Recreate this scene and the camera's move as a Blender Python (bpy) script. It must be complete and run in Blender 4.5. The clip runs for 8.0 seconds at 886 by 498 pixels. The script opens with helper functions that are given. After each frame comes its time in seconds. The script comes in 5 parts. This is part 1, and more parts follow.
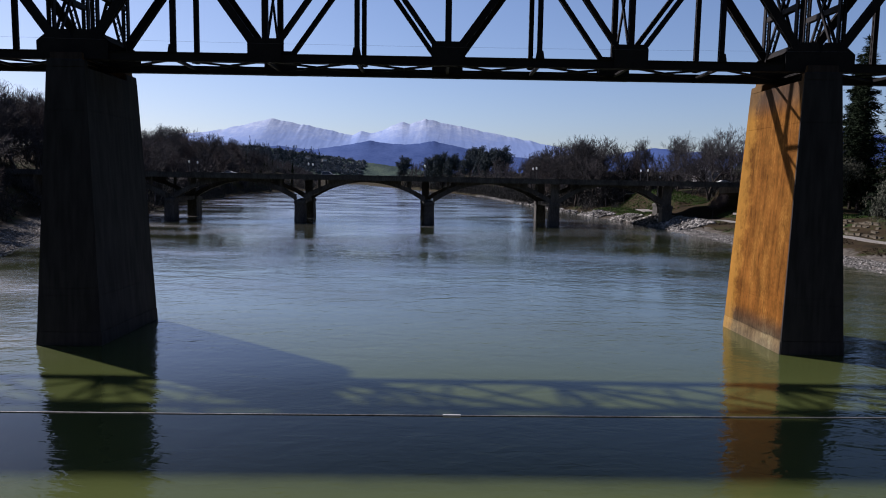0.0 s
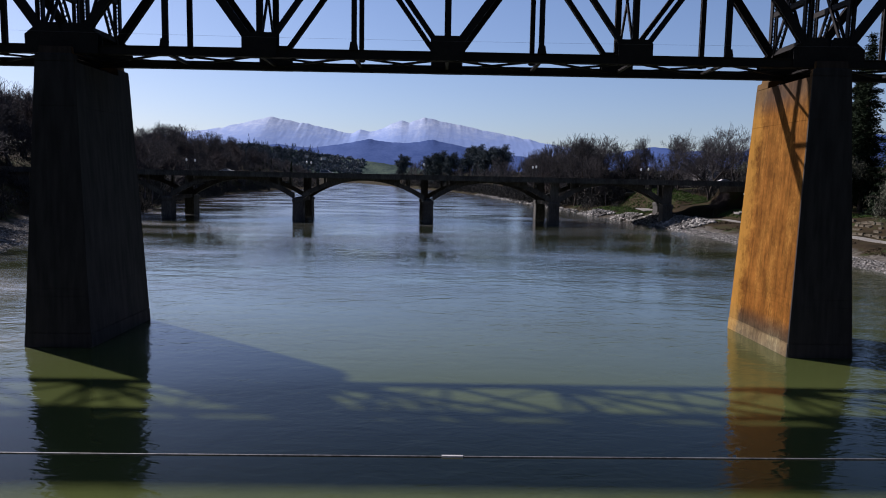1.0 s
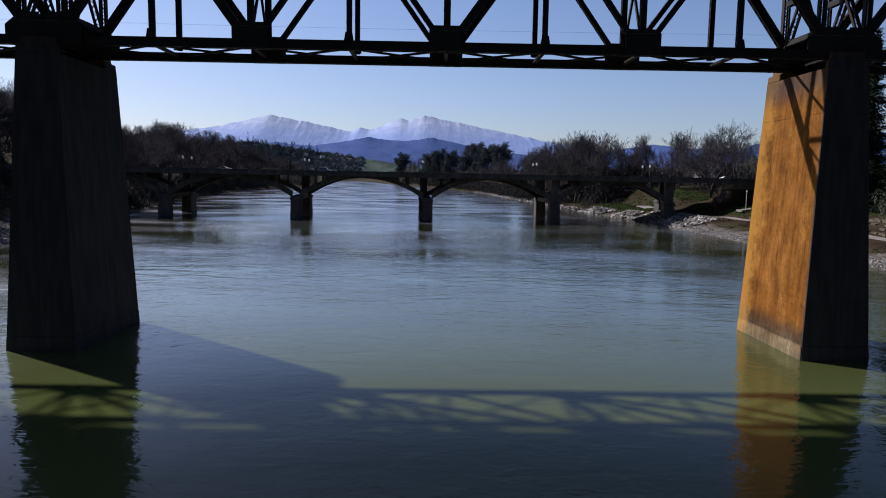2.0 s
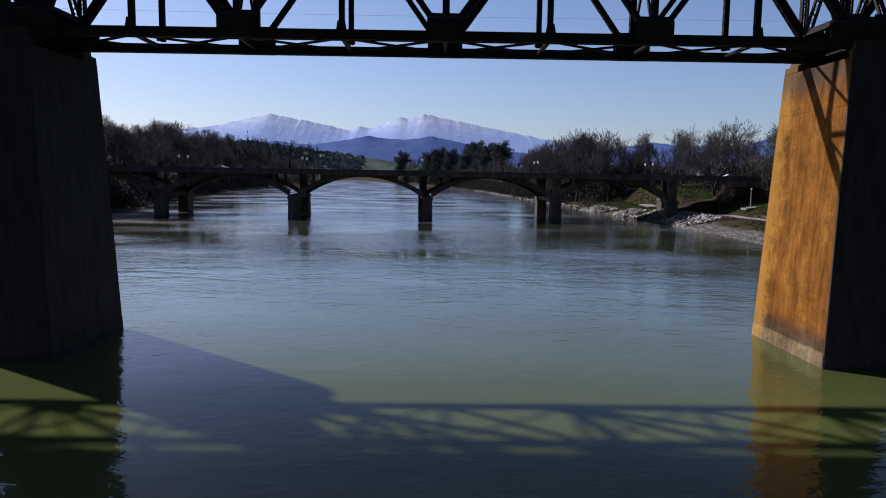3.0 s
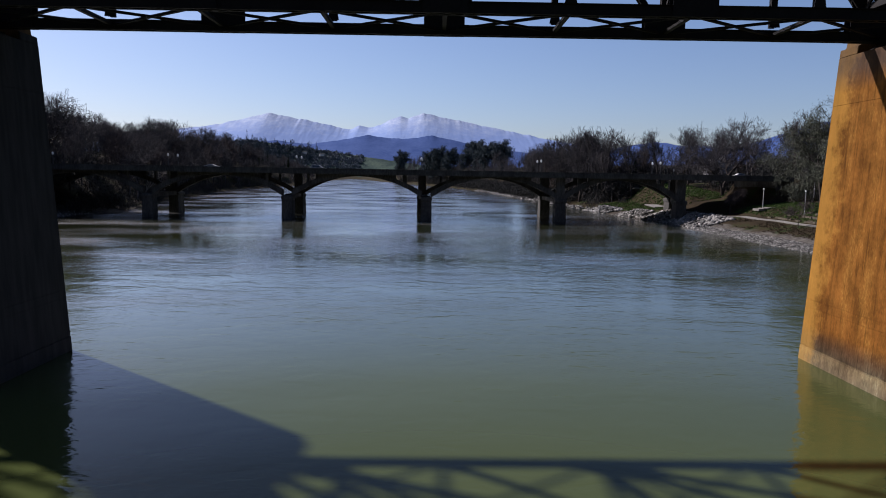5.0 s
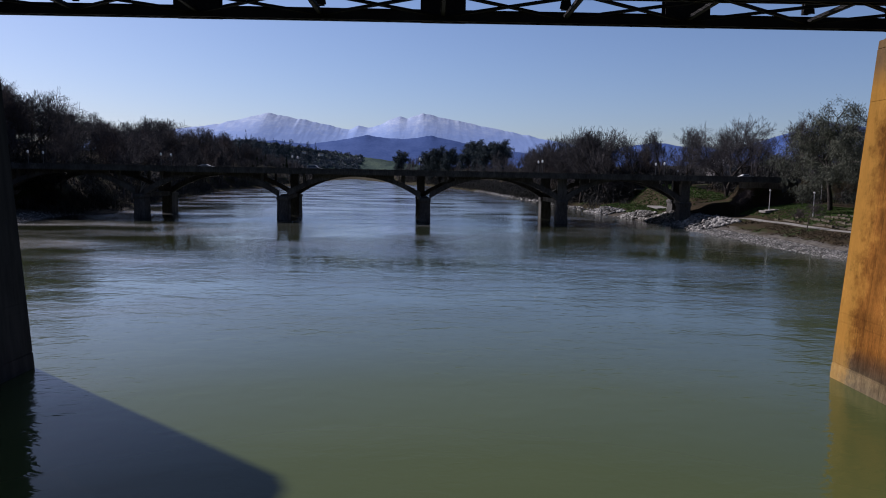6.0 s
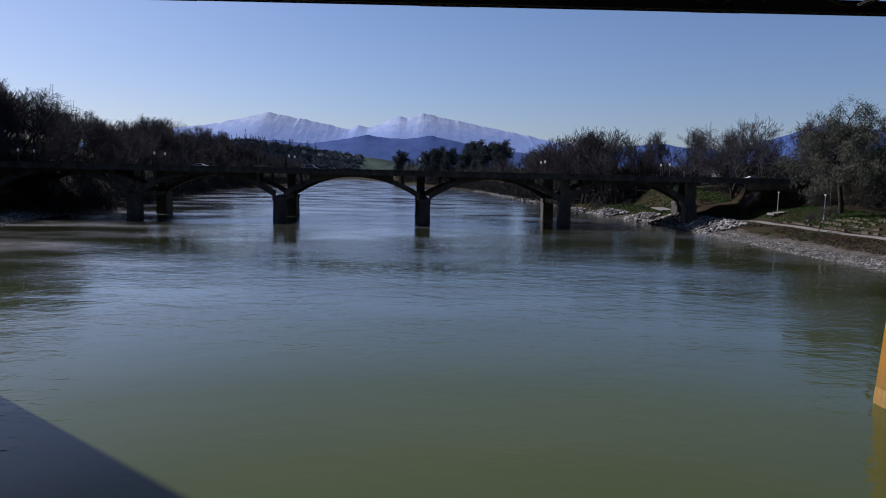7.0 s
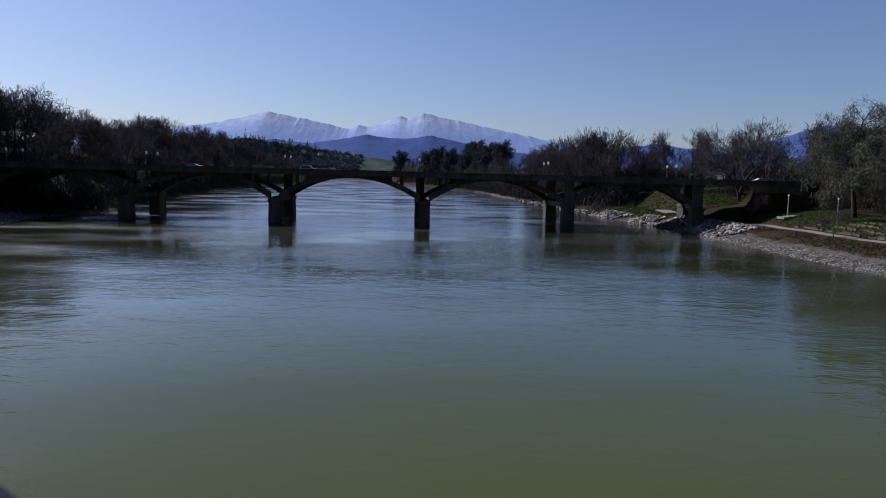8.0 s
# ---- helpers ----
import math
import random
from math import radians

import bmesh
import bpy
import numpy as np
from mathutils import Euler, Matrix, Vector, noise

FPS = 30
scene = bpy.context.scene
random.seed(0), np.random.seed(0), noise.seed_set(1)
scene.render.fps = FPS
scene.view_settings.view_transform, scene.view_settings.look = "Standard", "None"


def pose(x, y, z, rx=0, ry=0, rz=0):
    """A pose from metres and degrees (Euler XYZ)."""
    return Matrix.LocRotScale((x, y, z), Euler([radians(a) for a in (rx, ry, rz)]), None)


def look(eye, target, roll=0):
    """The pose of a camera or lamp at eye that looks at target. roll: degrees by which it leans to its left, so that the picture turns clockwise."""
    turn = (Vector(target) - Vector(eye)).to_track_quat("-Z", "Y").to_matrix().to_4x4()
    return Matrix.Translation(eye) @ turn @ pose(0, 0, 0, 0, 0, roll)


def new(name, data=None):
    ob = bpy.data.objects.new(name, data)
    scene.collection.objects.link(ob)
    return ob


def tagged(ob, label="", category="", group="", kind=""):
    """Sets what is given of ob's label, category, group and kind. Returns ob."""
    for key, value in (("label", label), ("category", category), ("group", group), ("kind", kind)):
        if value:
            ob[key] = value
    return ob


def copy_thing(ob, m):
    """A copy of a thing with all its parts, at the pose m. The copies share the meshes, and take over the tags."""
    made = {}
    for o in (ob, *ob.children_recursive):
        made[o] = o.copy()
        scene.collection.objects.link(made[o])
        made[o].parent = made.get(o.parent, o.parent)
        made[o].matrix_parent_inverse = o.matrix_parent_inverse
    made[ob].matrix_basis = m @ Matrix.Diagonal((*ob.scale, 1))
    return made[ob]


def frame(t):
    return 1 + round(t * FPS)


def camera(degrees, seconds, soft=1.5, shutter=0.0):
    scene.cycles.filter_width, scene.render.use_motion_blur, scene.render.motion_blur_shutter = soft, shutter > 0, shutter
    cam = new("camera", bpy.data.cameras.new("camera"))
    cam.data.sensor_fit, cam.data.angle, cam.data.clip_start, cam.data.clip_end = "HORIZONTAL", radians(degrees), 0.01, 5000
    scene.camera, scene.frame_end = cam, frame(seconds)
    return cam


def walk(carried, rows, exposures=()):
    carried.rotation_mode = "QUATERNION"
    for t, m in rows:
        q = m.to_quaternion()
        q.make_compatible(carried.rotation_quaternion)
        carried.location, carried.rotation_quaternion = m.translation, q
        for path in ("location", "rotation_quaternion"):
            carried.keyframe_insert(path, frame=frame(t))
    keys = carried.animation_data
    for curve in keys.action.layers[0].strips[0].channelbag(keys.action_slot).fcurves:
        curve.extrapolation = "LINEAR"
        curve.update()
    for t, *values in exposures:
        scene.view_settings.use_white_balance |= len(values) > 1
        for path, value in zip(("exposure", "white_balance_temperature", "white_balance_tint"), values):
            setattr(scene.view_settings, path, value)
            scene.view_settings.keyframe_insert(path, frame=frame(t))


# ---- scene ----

# ------------------------------------------------------------------ camera
cam = camera(67.0, 8.0, soft=1.0)
PATH = [
    (0, (-0.187, -0.117, 12.503), (-0.165, 1.873, 12.304), 0.9),
    (0.5, (-0.252, 0.411, 12.523), (-0.227, 2.401, 12.322), 1.0),
    (1, (-0.177, 1.128, 12.466), (-0.152, 3.118, 12.263), 1.0),
    (1.5, (-0.162, 2.019, 12.387), (-0.136, 4.008, 12.181), 1.0),
    (3, (-0.046, 5.956, 12.293), (-0.02, 7.945, 12.08), 0.8),
    (3.5, (0.015, 7.687, 12.232), (0.041, 9.676, 12.018), 0.9),
    (4, (0.059, 9.512, 12.218), (0.084, 11.5, 12.003), 0.9),
    (4.5, (0.072, 11.326, 12.237), (0.098, 13.314, 12.022), 0.8),
    (6, (0.191, 17.349, 12.374), (0.22, 19.337, 12.16), 0.9),
    (6.5, (0.208, 19.418, 12.382), (0.238, 21.407, 12.168), 1.0),
    (7, (0.15, 21.634, 12.501), (0.18, 23.623, 12.287), 1.1),
    (7.5, (0.15, 24.116, 12.737), (0.181, 26.104, 12.524), 1.2),
    (8, (0.127, 26.569, 12.854), (0.158, 28.557, 12.64), 1.3),
]
walk(cam, [(t, look(eye, target, roll)) for t, eye, target, roll in PATH],
     exposures=[(0.0, 0.95, 6000, 24.0), (4.7, 0.92, 6000, 24.0), (6.2, 0.69, 5800, 24.0), (8.0, 0.62, 5700, 23.0)])

# ------------------------------------------------------------------ world and sun
SUN_FROM = Vector((-0.96, 0.70, 1.0)).normalized()
world = bpy.data.worlds.new("sky")
scene.world = world
world.use_nodes = True
wn = world.node_tree
sky = wn.nodes.new("ShaderNodeTexSky")
sky.sky_type = "NISHITA"
sky.sun_disc = False
sky.sun_elevation = math.asin(SUN_FROM.z)
sky.sun_rotation = math.atan2(SUN_FROM.x, SUN_FROM.y)
sky.air_density, sky.dust_density, sky.ozone_density = 1.0, 0.8, 3.5
wn.links.new(sky.outputs[0], wn.nodes["Background"].inputs[0])
wn.nodes["Background"].inputs[1].default_value = 0.051
sun = new("sun", bpy.data.lights.new("sun", "SUN"))
sun.data.energy, sun.data.angle, sun.data.color = 5.0, radians(1.2), (1.0, 0.93, 0.82)
sun.matrix_world = look((-96, 70, 100), (0, 0, 0))


# ------------------------------------------------------------------ materials
def material(name, colors, scale=1.0, rough=0.8, metal=0.0, bump=0.0, fine=8.0, stretch=(1, 1, 1), spec=0.03, island=0.0):
    """Two-scale mottled surface: colors run from dark to light, scale is lumps a metre."""
    m = bpy.data.materials.new(name)
    m.use_nodes = True
    nt = m.node_tree
    bsdf = nt.nodes["Principled BSDF"]
    bsdf.inputs["Roughness"].default_value = rough
    bsdf.inputs["Metallic"].default_value = metal
    bsdf.inputs["Specular IOR Level"].default_value = spec
    co = nt.nodes.new("ShaderNodeTexCoord")
    mp = nt.nodes.new("ShaderNodeMapping")
    mp.inputs["Scale"].default_value = stretch
    nt.links.new(co.outputs["Object"], mp.inputs[0])
    big, small = nt.nodes.new("ShaderNodeTexNoise"), nt.nodes.new("ShaderNodeTexNoise")
    big.inputs["Scale"].default_value, big.inputs["Detail"].default_value = scale, 5
    small.inputs["Scale"].default_value, small.inputs["Detail"].default_value = scale * fine, 4
    nt.links.new(mp.outputs[0], big.inputs[0])
    nt.links.new(mp.outputs[0], small.inputs[0])
    mix = nt.nodes.new("ShaderNodeMath")
    mix.operation = "MULTIPLY_ADD"
    mix.inputs[1].default_value = 0.4
    nt.links.new(small.outputs[0], mix.inputs[0])
    half = nt.nodes.new("ShaderNodeMath")
    half.operation = "MULTIPLY"
    half.inputs[1].default_value = 0.6
    nt.links.new(big.outputs[0], half.inputs[0])
    nt.links.new(half.outputs[0], mix.inputs[2])
    ramp = nt.nodes.new("ShaderNodeValToRGB")
    els = ramp.color_ramp.elements
    els[0].position, els[1].position = 0.35, 0.65
    els[0].color, els[1].color = (*colors[0], 1), (*colors[-1], 1)
    for k, c in enumerate(colors[1:-1]):
        els.new(0.35 + 0.3 * (k + 1) / (len(colors) - 1)).color = (*c, 1)
    nt.links.new(mix.outputs[0], ramp.inputs[0])
    out = ramp.outputs[0]
    if island:
        geo = nt.nodes.new("ShaderNodeNewGeometry")
        hsv = nt.nodes.new("ShaderNodeHueSaturation")
        mr = nt.nodes.new("ShaderNodeMapRange")
        mr.inputs[3].default_value, mr.inputs[4].default_value = 1 - island, 1 + island
        nt.links.new(geo.outputs["Random Per Island"], mr.inputs[0])
        nt.links.new(mr.outputs[0], hsv.inputs["Value"])
        nt.links.new(out, hsv.inputs["Color"])
        out = hsv.outputs[0]
    nt.links.new(out, bsdf.inputs["Base Color"])
    if bump:
        b = nt.nodes.new("ShaderNodeBump")
        b.inputs["Strength"].default_value = 0.6
        b.inputs["Distance"].default_value = bump
        nt.links.new(small.outputs[0], b.inputs["Height"])
        nt.links.new(b.outputs[0], bsdf.inputs["Normal"])
    return m


def pier_material():
    """Weathered board-marked concrete: rust-brown runs down the face, a pale band and a grey wet band at the foot;
    shade painted on two faces.
    """
    m = material("shaded_weathered_concrete", [(0.078, 0.031, 0.006), (0.105, 0.044, 0.0085), (0.128, 0.056, 0.011), (0.185, 0.092, 0.019)], 0.42, 0.9, bump=0.008, fine=24, stretch=(1.5, 1.5, 0.4))
    nt = m.node_tree
    bsdf = nt.nodes["Principled BSDF"]
    src = bsdf.inputs["Base Color"].links[0].from_socket
    co = nt.nodes.new("ShaderNodeTexCoord")
    sep = nt.nodes.new("ShaderNodeSeparateXYZ")
    nt.links.new(co.outputs["Object"], sep.inputs[0])
    wob = nt.nodes.new("ShaderNodeTexNoise")
    wob.inputs["Scale"].default_value = 0.9
    nt.links.new(co.outputs["Object"], wob.inputs[0])
    h = nt.nodes.new("ShaderNodeMath")
    h.operation = "MULTIPLY_ADD"
    h.inputs[1].default_value = 0.25
    nt.links.new(wob.outputs[0], h.inputs[0])
    nt.links.new(sep.outputs["Z"], h.inputs[2])
    mr = nt.nodes.new("ShaderNodeMapRange")
    mr.inputs[1].default_value, mr.inputs[2].default_value = 0.0, 24.0
    nt.links.new(h.outputs[0], mr.inputs[0])
    band = nt.nodes.new("ShaderNodeValToRGB")
    els = band.color_ramp.elements
    els[0].position, els[0].color = 0.0, (0.85, 1.6, 5.0, 1)
    els[1].position, els[1].color = 1.0, (0.75, 0.8, 0.9, 1)
    for p, c in ((0.0455, (1.0, 1.75, 4.6, 1)), (0.0500, (0.40, 0.68, 2.0, 1)), (0.075, (0.50, 0.64, 1.5, 1)), (0.112, (0.95, 0.9, 0.85, 1)), (0.80, (1, 1, 1, 1)), (0.83, (0.78, 0.82, 0.9, 1))):
        els.new(p).color = c
    nt.links.new(mr.outputs[0], band.inputs[0])
    thin = nt.nodes.new("ShaderNodeMapping")
    thin.inputs["Scale"].default_value = (2.4, 2.4, 0.30)
    nt.links.new(co.outputs["Object"], thin.inputs[0])
    run = nt.nodes.new("ShaderNodeTexNoise")
    run.inputs["Scale"].default_value, run.inputs["Detail"].default_value = 1.0, 6
    nt.links.new(thin.outputs[0], run.inputs[0])
    dim = nt.nodes.new("ShaderNodeMapRange")
    dim.inputs[1].default_value, dim.inputs[2].default_value, dim.inputs[3].default_value, dim.inputs[4].default_value = 0.36, 0.64, 0.80, 1.12
    nt.links.new(run.outputs[0], dim.inputs[0])
    # blotches of rust and lime, a hand to a metre across
    blot = nt.nodes.new("ShaderNodeTexNoise")
    blot.inputs["Scale"].default_value, blot.inputs["Detail"].default_value, blot.inputs["Roughness"].default_value = 0.8, 9, 0.68
    nt.links.new(co.outputs["Object"], blot.inputs[0])
    stain = nt.nodes.new("ShaderNodeMapRange")
    stain.inputs[1].default_value, stain.inputs[2].default_value, stain.inputs[3].default_value, stain.inputs[4].default_value = 0.32, 0.68, 0.66, 1.30
    nt.links.new(blot.outputs[0], stain.inputs[0])
    hair = nt.nodes.new("ShaderNodeMapping")
    hair.inputs["Scale"].default_value = (7.0, 7.0, 0.09)
    nt.links.new(co.outputs["Object"], hair.inputs[0])
    drip = nt.nodes.new("ShaderNodeTexNoise")
    drip.inputs["Scale"].default_value, drip.inputs["Detail"].default_value = 1.0, 3
    nt.links.new(hair.outputs[0], drip.inputs[0])
    dark_run = nt.nodes.new("ShaderNodeMapRange")
    dark_run.inputs[1].default_value, dark_run.inputs[2].default_value, dark_run.inputs[3].default_value, dark_run.inputs[4].default_value = 0.55, 0.70, 1.0, 0.62
    nt.links.new(drip.outputs[0], dark_run.inputs[0])
    streaked = nt.nodes.new("ShaderNodeMath")
    streaked.operation = "MULTIPLY"
    nt.links.new(stain.outputs[0], streaked.inputs[0])
    nt.links.new(dark_run.outputs[0], streaked.inputs[1])
    stain = streaked
    both = nt.nodes.new("ShaderNodeMath")
    both.operation = "MULTIPLY"
    nt.links.new(dim.outputs[0], both.inputs[0])
    nt.links.new(stain.outputs[0], both.inputs[1])
    dim = both
    runs = nt.nodes.new("ShaderNodeMix")
    runs.data_type, runs.blend_type = "RGBA", "MULTIPLY"
    runs.inputs[0].default_value = 1.0
    nt.links.new(src, runs.inputs[6])
    nt.links.new(dim.outputs[0], runs.inputs[7])
    src = runs.outputs[2]
    mul = nt.nodes.new("ShaderNodeMix")
    mul.data_type, mul.blend_type = "RGBA", "MULTIPLY"
    mul.inputs[0].default_value = 1.0
    nt.links.new(src, mul.inputs[6])
    nt.links.new(band.outputs[0], mul.inputs[7])
    # a paler lime-washed strip runs up the upstream corner
    edge = nt.nodes.new("ShaderNodeMath")
    edge.operation = "MULTIPLY_ADD"
    edge.inputs[1].default_value = 0.025
    nt.links.new(sep.outputs["Z"], edge.inputs[0])
    nt.links.new(sep.outputs["Y"], edge.inputs[2])
    ragged = nt.nodes.new("ShaderNodeMath")
    ragged.operation = "MULTIPLY_ADD"
    ragged.inputs[1].default_value = 5.0
    nt.links.new(blot.outputs[0], ragged.inputs[0])
    nt.links.new(edge.outputs[0], ragged.inputs[2])
    strip = nt.nodes.new("ShaderNodeMapRange")
    strip.inputs[1].default_value, strip.inputs[2].default_value, strip.inputs[4].default_value = 59.2, 60.6, 0.5
    nt.links.new(ragged.outputs[0], strip.inputs[0])
    pale = nt.nodes.new("ShaderNodeMix")
    pale.data_type = "RGBA"
    nt.links.new(strip.outputs[0], pale.inputs[0])
    nt.links.new(mul.outputs[2], pale.inputs[6])
    pale.inputs[7].default_value = (0.27, 0.146, 0.026, 1)
    # greyer cap; shade painted as dark grey on the downstream and east faces
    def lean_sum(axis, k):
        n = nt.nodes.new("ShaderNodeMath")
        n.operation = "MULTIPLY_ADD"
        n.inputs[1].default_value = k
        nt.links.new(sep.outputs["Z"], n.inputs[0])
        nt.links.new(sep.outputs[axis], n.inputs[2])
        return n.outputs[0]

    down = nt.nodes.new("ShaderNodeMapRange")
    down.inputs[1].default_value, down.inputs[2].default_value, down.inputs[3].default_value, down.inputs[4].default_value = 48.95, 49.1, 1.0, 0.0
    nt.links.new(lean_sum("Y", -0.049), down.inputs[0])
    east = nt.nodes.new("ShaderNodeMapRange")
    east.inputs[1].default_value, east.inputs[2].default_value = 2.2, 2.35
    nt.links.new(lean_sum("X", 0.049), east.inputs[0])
    # the two faces that carry the painted shade
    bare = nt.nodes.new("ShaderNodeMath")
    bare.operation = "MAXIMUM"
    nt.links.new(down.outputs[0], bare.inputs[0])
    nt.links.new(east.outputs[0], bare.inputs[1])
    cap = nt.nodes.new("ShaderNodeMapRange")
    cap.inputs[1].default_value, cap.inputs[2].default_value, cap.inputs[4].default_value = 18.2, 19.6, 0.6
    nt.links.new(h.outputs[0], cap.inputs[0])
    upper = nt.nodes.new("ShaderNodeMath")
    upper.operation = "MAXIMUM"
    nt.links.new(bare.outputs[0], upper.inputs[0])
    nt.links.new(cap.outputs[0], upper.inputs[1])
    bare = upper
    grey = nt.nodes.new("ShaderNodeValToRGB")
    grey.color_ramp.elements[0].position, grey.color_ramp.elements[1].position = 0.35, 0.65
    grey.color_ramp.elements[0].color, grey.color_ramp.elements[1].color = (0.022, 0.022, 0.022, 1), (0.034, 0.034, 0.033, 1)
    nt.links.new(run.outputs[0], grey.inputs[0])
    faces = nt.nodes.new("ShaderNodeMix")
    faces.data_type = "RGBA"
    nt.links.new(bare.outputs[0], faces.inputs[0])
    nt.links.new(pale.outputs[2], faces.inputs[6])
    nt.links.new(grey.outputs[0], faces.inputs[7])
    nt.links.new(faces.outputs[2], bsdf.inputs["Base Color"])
    return m


def water_material():
    m = bpy.data.materials.new("river_water")
    m.use_nodes = True
    nt = m.node_tree
    b = nt.nodes["Principled BSDF"]
    b.inputs["Roughness"].default_value = 0.5
    b.inputs["Specular IOR Level"].default_value = 0.0
    co = nt.nodes.new("ShaderNodeTexCoord")
    mp = nt.nodes.new("ShaderNodeMapping")
    mp.inputs["Scale"].default_value = (0.6, 1.0, 1.0)
    nt.links.new(co.outputs["Object"], mp.inputs[0])
    waves = []
    for scale, detail in ((2.4, 1), (0.55, 2), (0.022, 3), (0.10, 2)):
        n = nt.nodes.new("ShaderNodeTexNoise")
        n.inputs["Scale"].default_value, n.inputs["Detail"].default_value = scale, detail
        n.inputs["Distortion"].default_value = 0.8
        nt.links.new(mp.outputs[0], n.inputs[0])
        waves.append(n)
    ramp = nt.nodes.new("ShaderNodeValToRGB")
    ramp.color_ramp.elements[0].position, ramp.color_ramp.elements[1].position = 0.35, 0.68
    ramp.color_ramp.elements[0].color = (0.033, 0.043, 0.0125, 1)
    ramp.color_ramp.elements[1].color = (0.045, 0.056, 0.0175, 1)
    nt.links.new(waves[2].outputs[0], ramp.inputs[0])
    nt.links.new(ramp.outputs[0], b.inputs["Base Color"])
    # slicks of calm water between ruffled patches
    calm = nt.nodes.new("ShaderNodeMapRange")
    calm.inputs[1].default_value, calm.inputs[2].default_value, calm.inputs[3].default_value, calm.inputs[4].default_value = 0.36, 0.64, 0.3, 0.95
    patch = nt.nodes.new("ShaderNodeTexNoise")
    patch.inputs["Scale"].default_value, patch.inputs["Detail"].default_value = 0.05, 4
    nt.links.new(mp.outputs[0], patch.inputs[0])
    nt.links.new(patch.outputs[0], calm.inputs[0])
    last = None
    for n, dist in ((waves[0], 0.036), (waves[1], 0.11), (waves[3], 0.18)):
        bp = nt.nodes.new("ShaderNodeBump")
        bp.inputs["Distance"].default_value = dist
        nt.links.new(n.outputs[0], bp.inputs["Height"])
        nt.links.new(calm.outputs[0], bp.inputs["Strength"])
        if last:
            nt.links.new(last.outputs[0], bp.inputs["Normal"])
        last = bp
    # the gloss of the surface grows towards grazing sight
    gloss = nt.nodes.new("ShaderNodeBsdfGlossy")
    nt.links.new(last.outputs[0], gloss.inputs["Normal"])
    ruffle = nt.nodes.new("ShaderNodeMapRange")
    ruffle.inputs[1].default_value, ruffle.inputs[2].default_value, ruffle.inputs[3].default_value, ruffle.inputs[4].default_value = 0.38, 0.62, 0.07, 0.19
    nt.links.new(patch.outputs[0], ruffle.inputs[0])
    nt.links.new(ruffle.outputs[0], gloss.inputs["Roughness"])
    facing = nt.nodes.new("ShaderNodeLayerWeight")
    facing.inputs["Blend"].default_value = 0.5
    curve = nt.nodes.new("ShaderNodeValToRGB")
    els = curve.color_ramp.elements
    els[0].position, els[0].color = 0.0, (0.02, 0.02, 0.02, 1)
    els[1].position, els[1].color = 1.0, (1, 1, 1, 1)
    for p, v in ((0.45, 0.035), (0.60, 0.08), (0.70, 0.18), (0.78, 0.42), (0.87, 0.76), (0.93, 0.93)):
        els.new(p).color = (v, v, v, 1)
    nt.links.new(facing.outputs["Facing"], curve.inputs[0])
    both = nt.nodes.new("ShaderNodeMixShader")
    nt.links.new(curve.outputs[0], both.inputs[0])
    nt.links.new(b.outputs[0], both.inputs[1])
    nt.links.new(gloss.outputs[0], both.inputs[2])
    nt.links.new(both.outputs[0], nt.nodes["Material Output"].inputs["Surface"])
    return m


STEEL = material("painted_steel", [(0.006, 0.006, 0.006), (0.014, 0.013, 0.012)], 0.8, 0.7, 0.0, 0.01, 9, spec=0.12)
TIMBER = material("creosoted_timber", [(0.02, 0.016, 0.012), (0.05, 0.04, 0.03)], 1.2, 0.9, bump=0.01)
STONE = material("terrace_stone", [(0.03, 0.026, 0.018), (0.065, 0.057, 0.042), (0.12, 0.106, 0.08)], 0.9, 0.9, bump=0.03)
RAIL = material("worn_rail_steel", [(0.12, 0.09, 0.07), (0.25, 0.23, 0.2)], 3, 0.4, 0.8)
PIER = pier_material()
WATER = water_material()
CONCRETE = material("old_grey_concrete", [(0.028, 0.027, 0.025), (0.046, 0.045, 0.042), (0.072, 0.070, 0.064)], 0.4, 0.9, bump=0.03, stretch=(1, 1, 0.35))
ASPHALT = material("road_asphalt", [(0.02, 0.02, 0.021), (0.035, 0.034, 0.033)], 0.6, 0.9, bump=0.01)
PAVING = material("pale_path_concrete", [(0.11, 0.105, 0.095), (0.16, 0.155, 0.14)], 0.5, 0.9, bump=0.01)
ROCK = material("riprap_rock", [(0.04, 0.04, 0.038), (0.11, 0.108, 0.10), (0.25, 0.242, 0.225)], 0.9, 0.9, bump=0.05, island=0.6)
BARK = material("winter_bark", [(0.022, 0.019, 0.017), (0.055, 0.047, 0.040)], 1.5, 0.95)
TWIG = material("bare_twigs", [(0.031, 0.030, 0.033), (0.064, 0.060, 0.062)], 0.3, 0.95, island=0.3)
TWIG_RED = material("reddish_twigs", [(0.036, 0.031, 0.031), (0.072, 0.059, 0.056)], 0.3, 0.95, island=0.3)
NEEDLES = material("conifer_needles", [(0.006, 0.011, 0.006), (0.016, 0.024, 0.012)], 0.5, 0.8, island=0.4)
OAK_LEAF = material("grey_green_foliage", [(0.045, 0.050, 0.038), (0.095, 0.102, 0.075)], 0.4, 0.9, island=0.25)
BLOSSOM = material("white_blossom", [(0.34, 0.33, 0.33), (0.50, 0.48, 0.48)], 0.8, 0.9, island=0.2)
BLEACHED = material("bleached_wood", [(0.06, 0.056, 0.05), (0.13, 0.12, 0.108)], 1.5, 0.9)
SHRUB = material("dark_shrub", [(0.016, 0.017, 0.017), (0.038, 0.037, 0.034)], 0.3, 0.9, island=0.4)
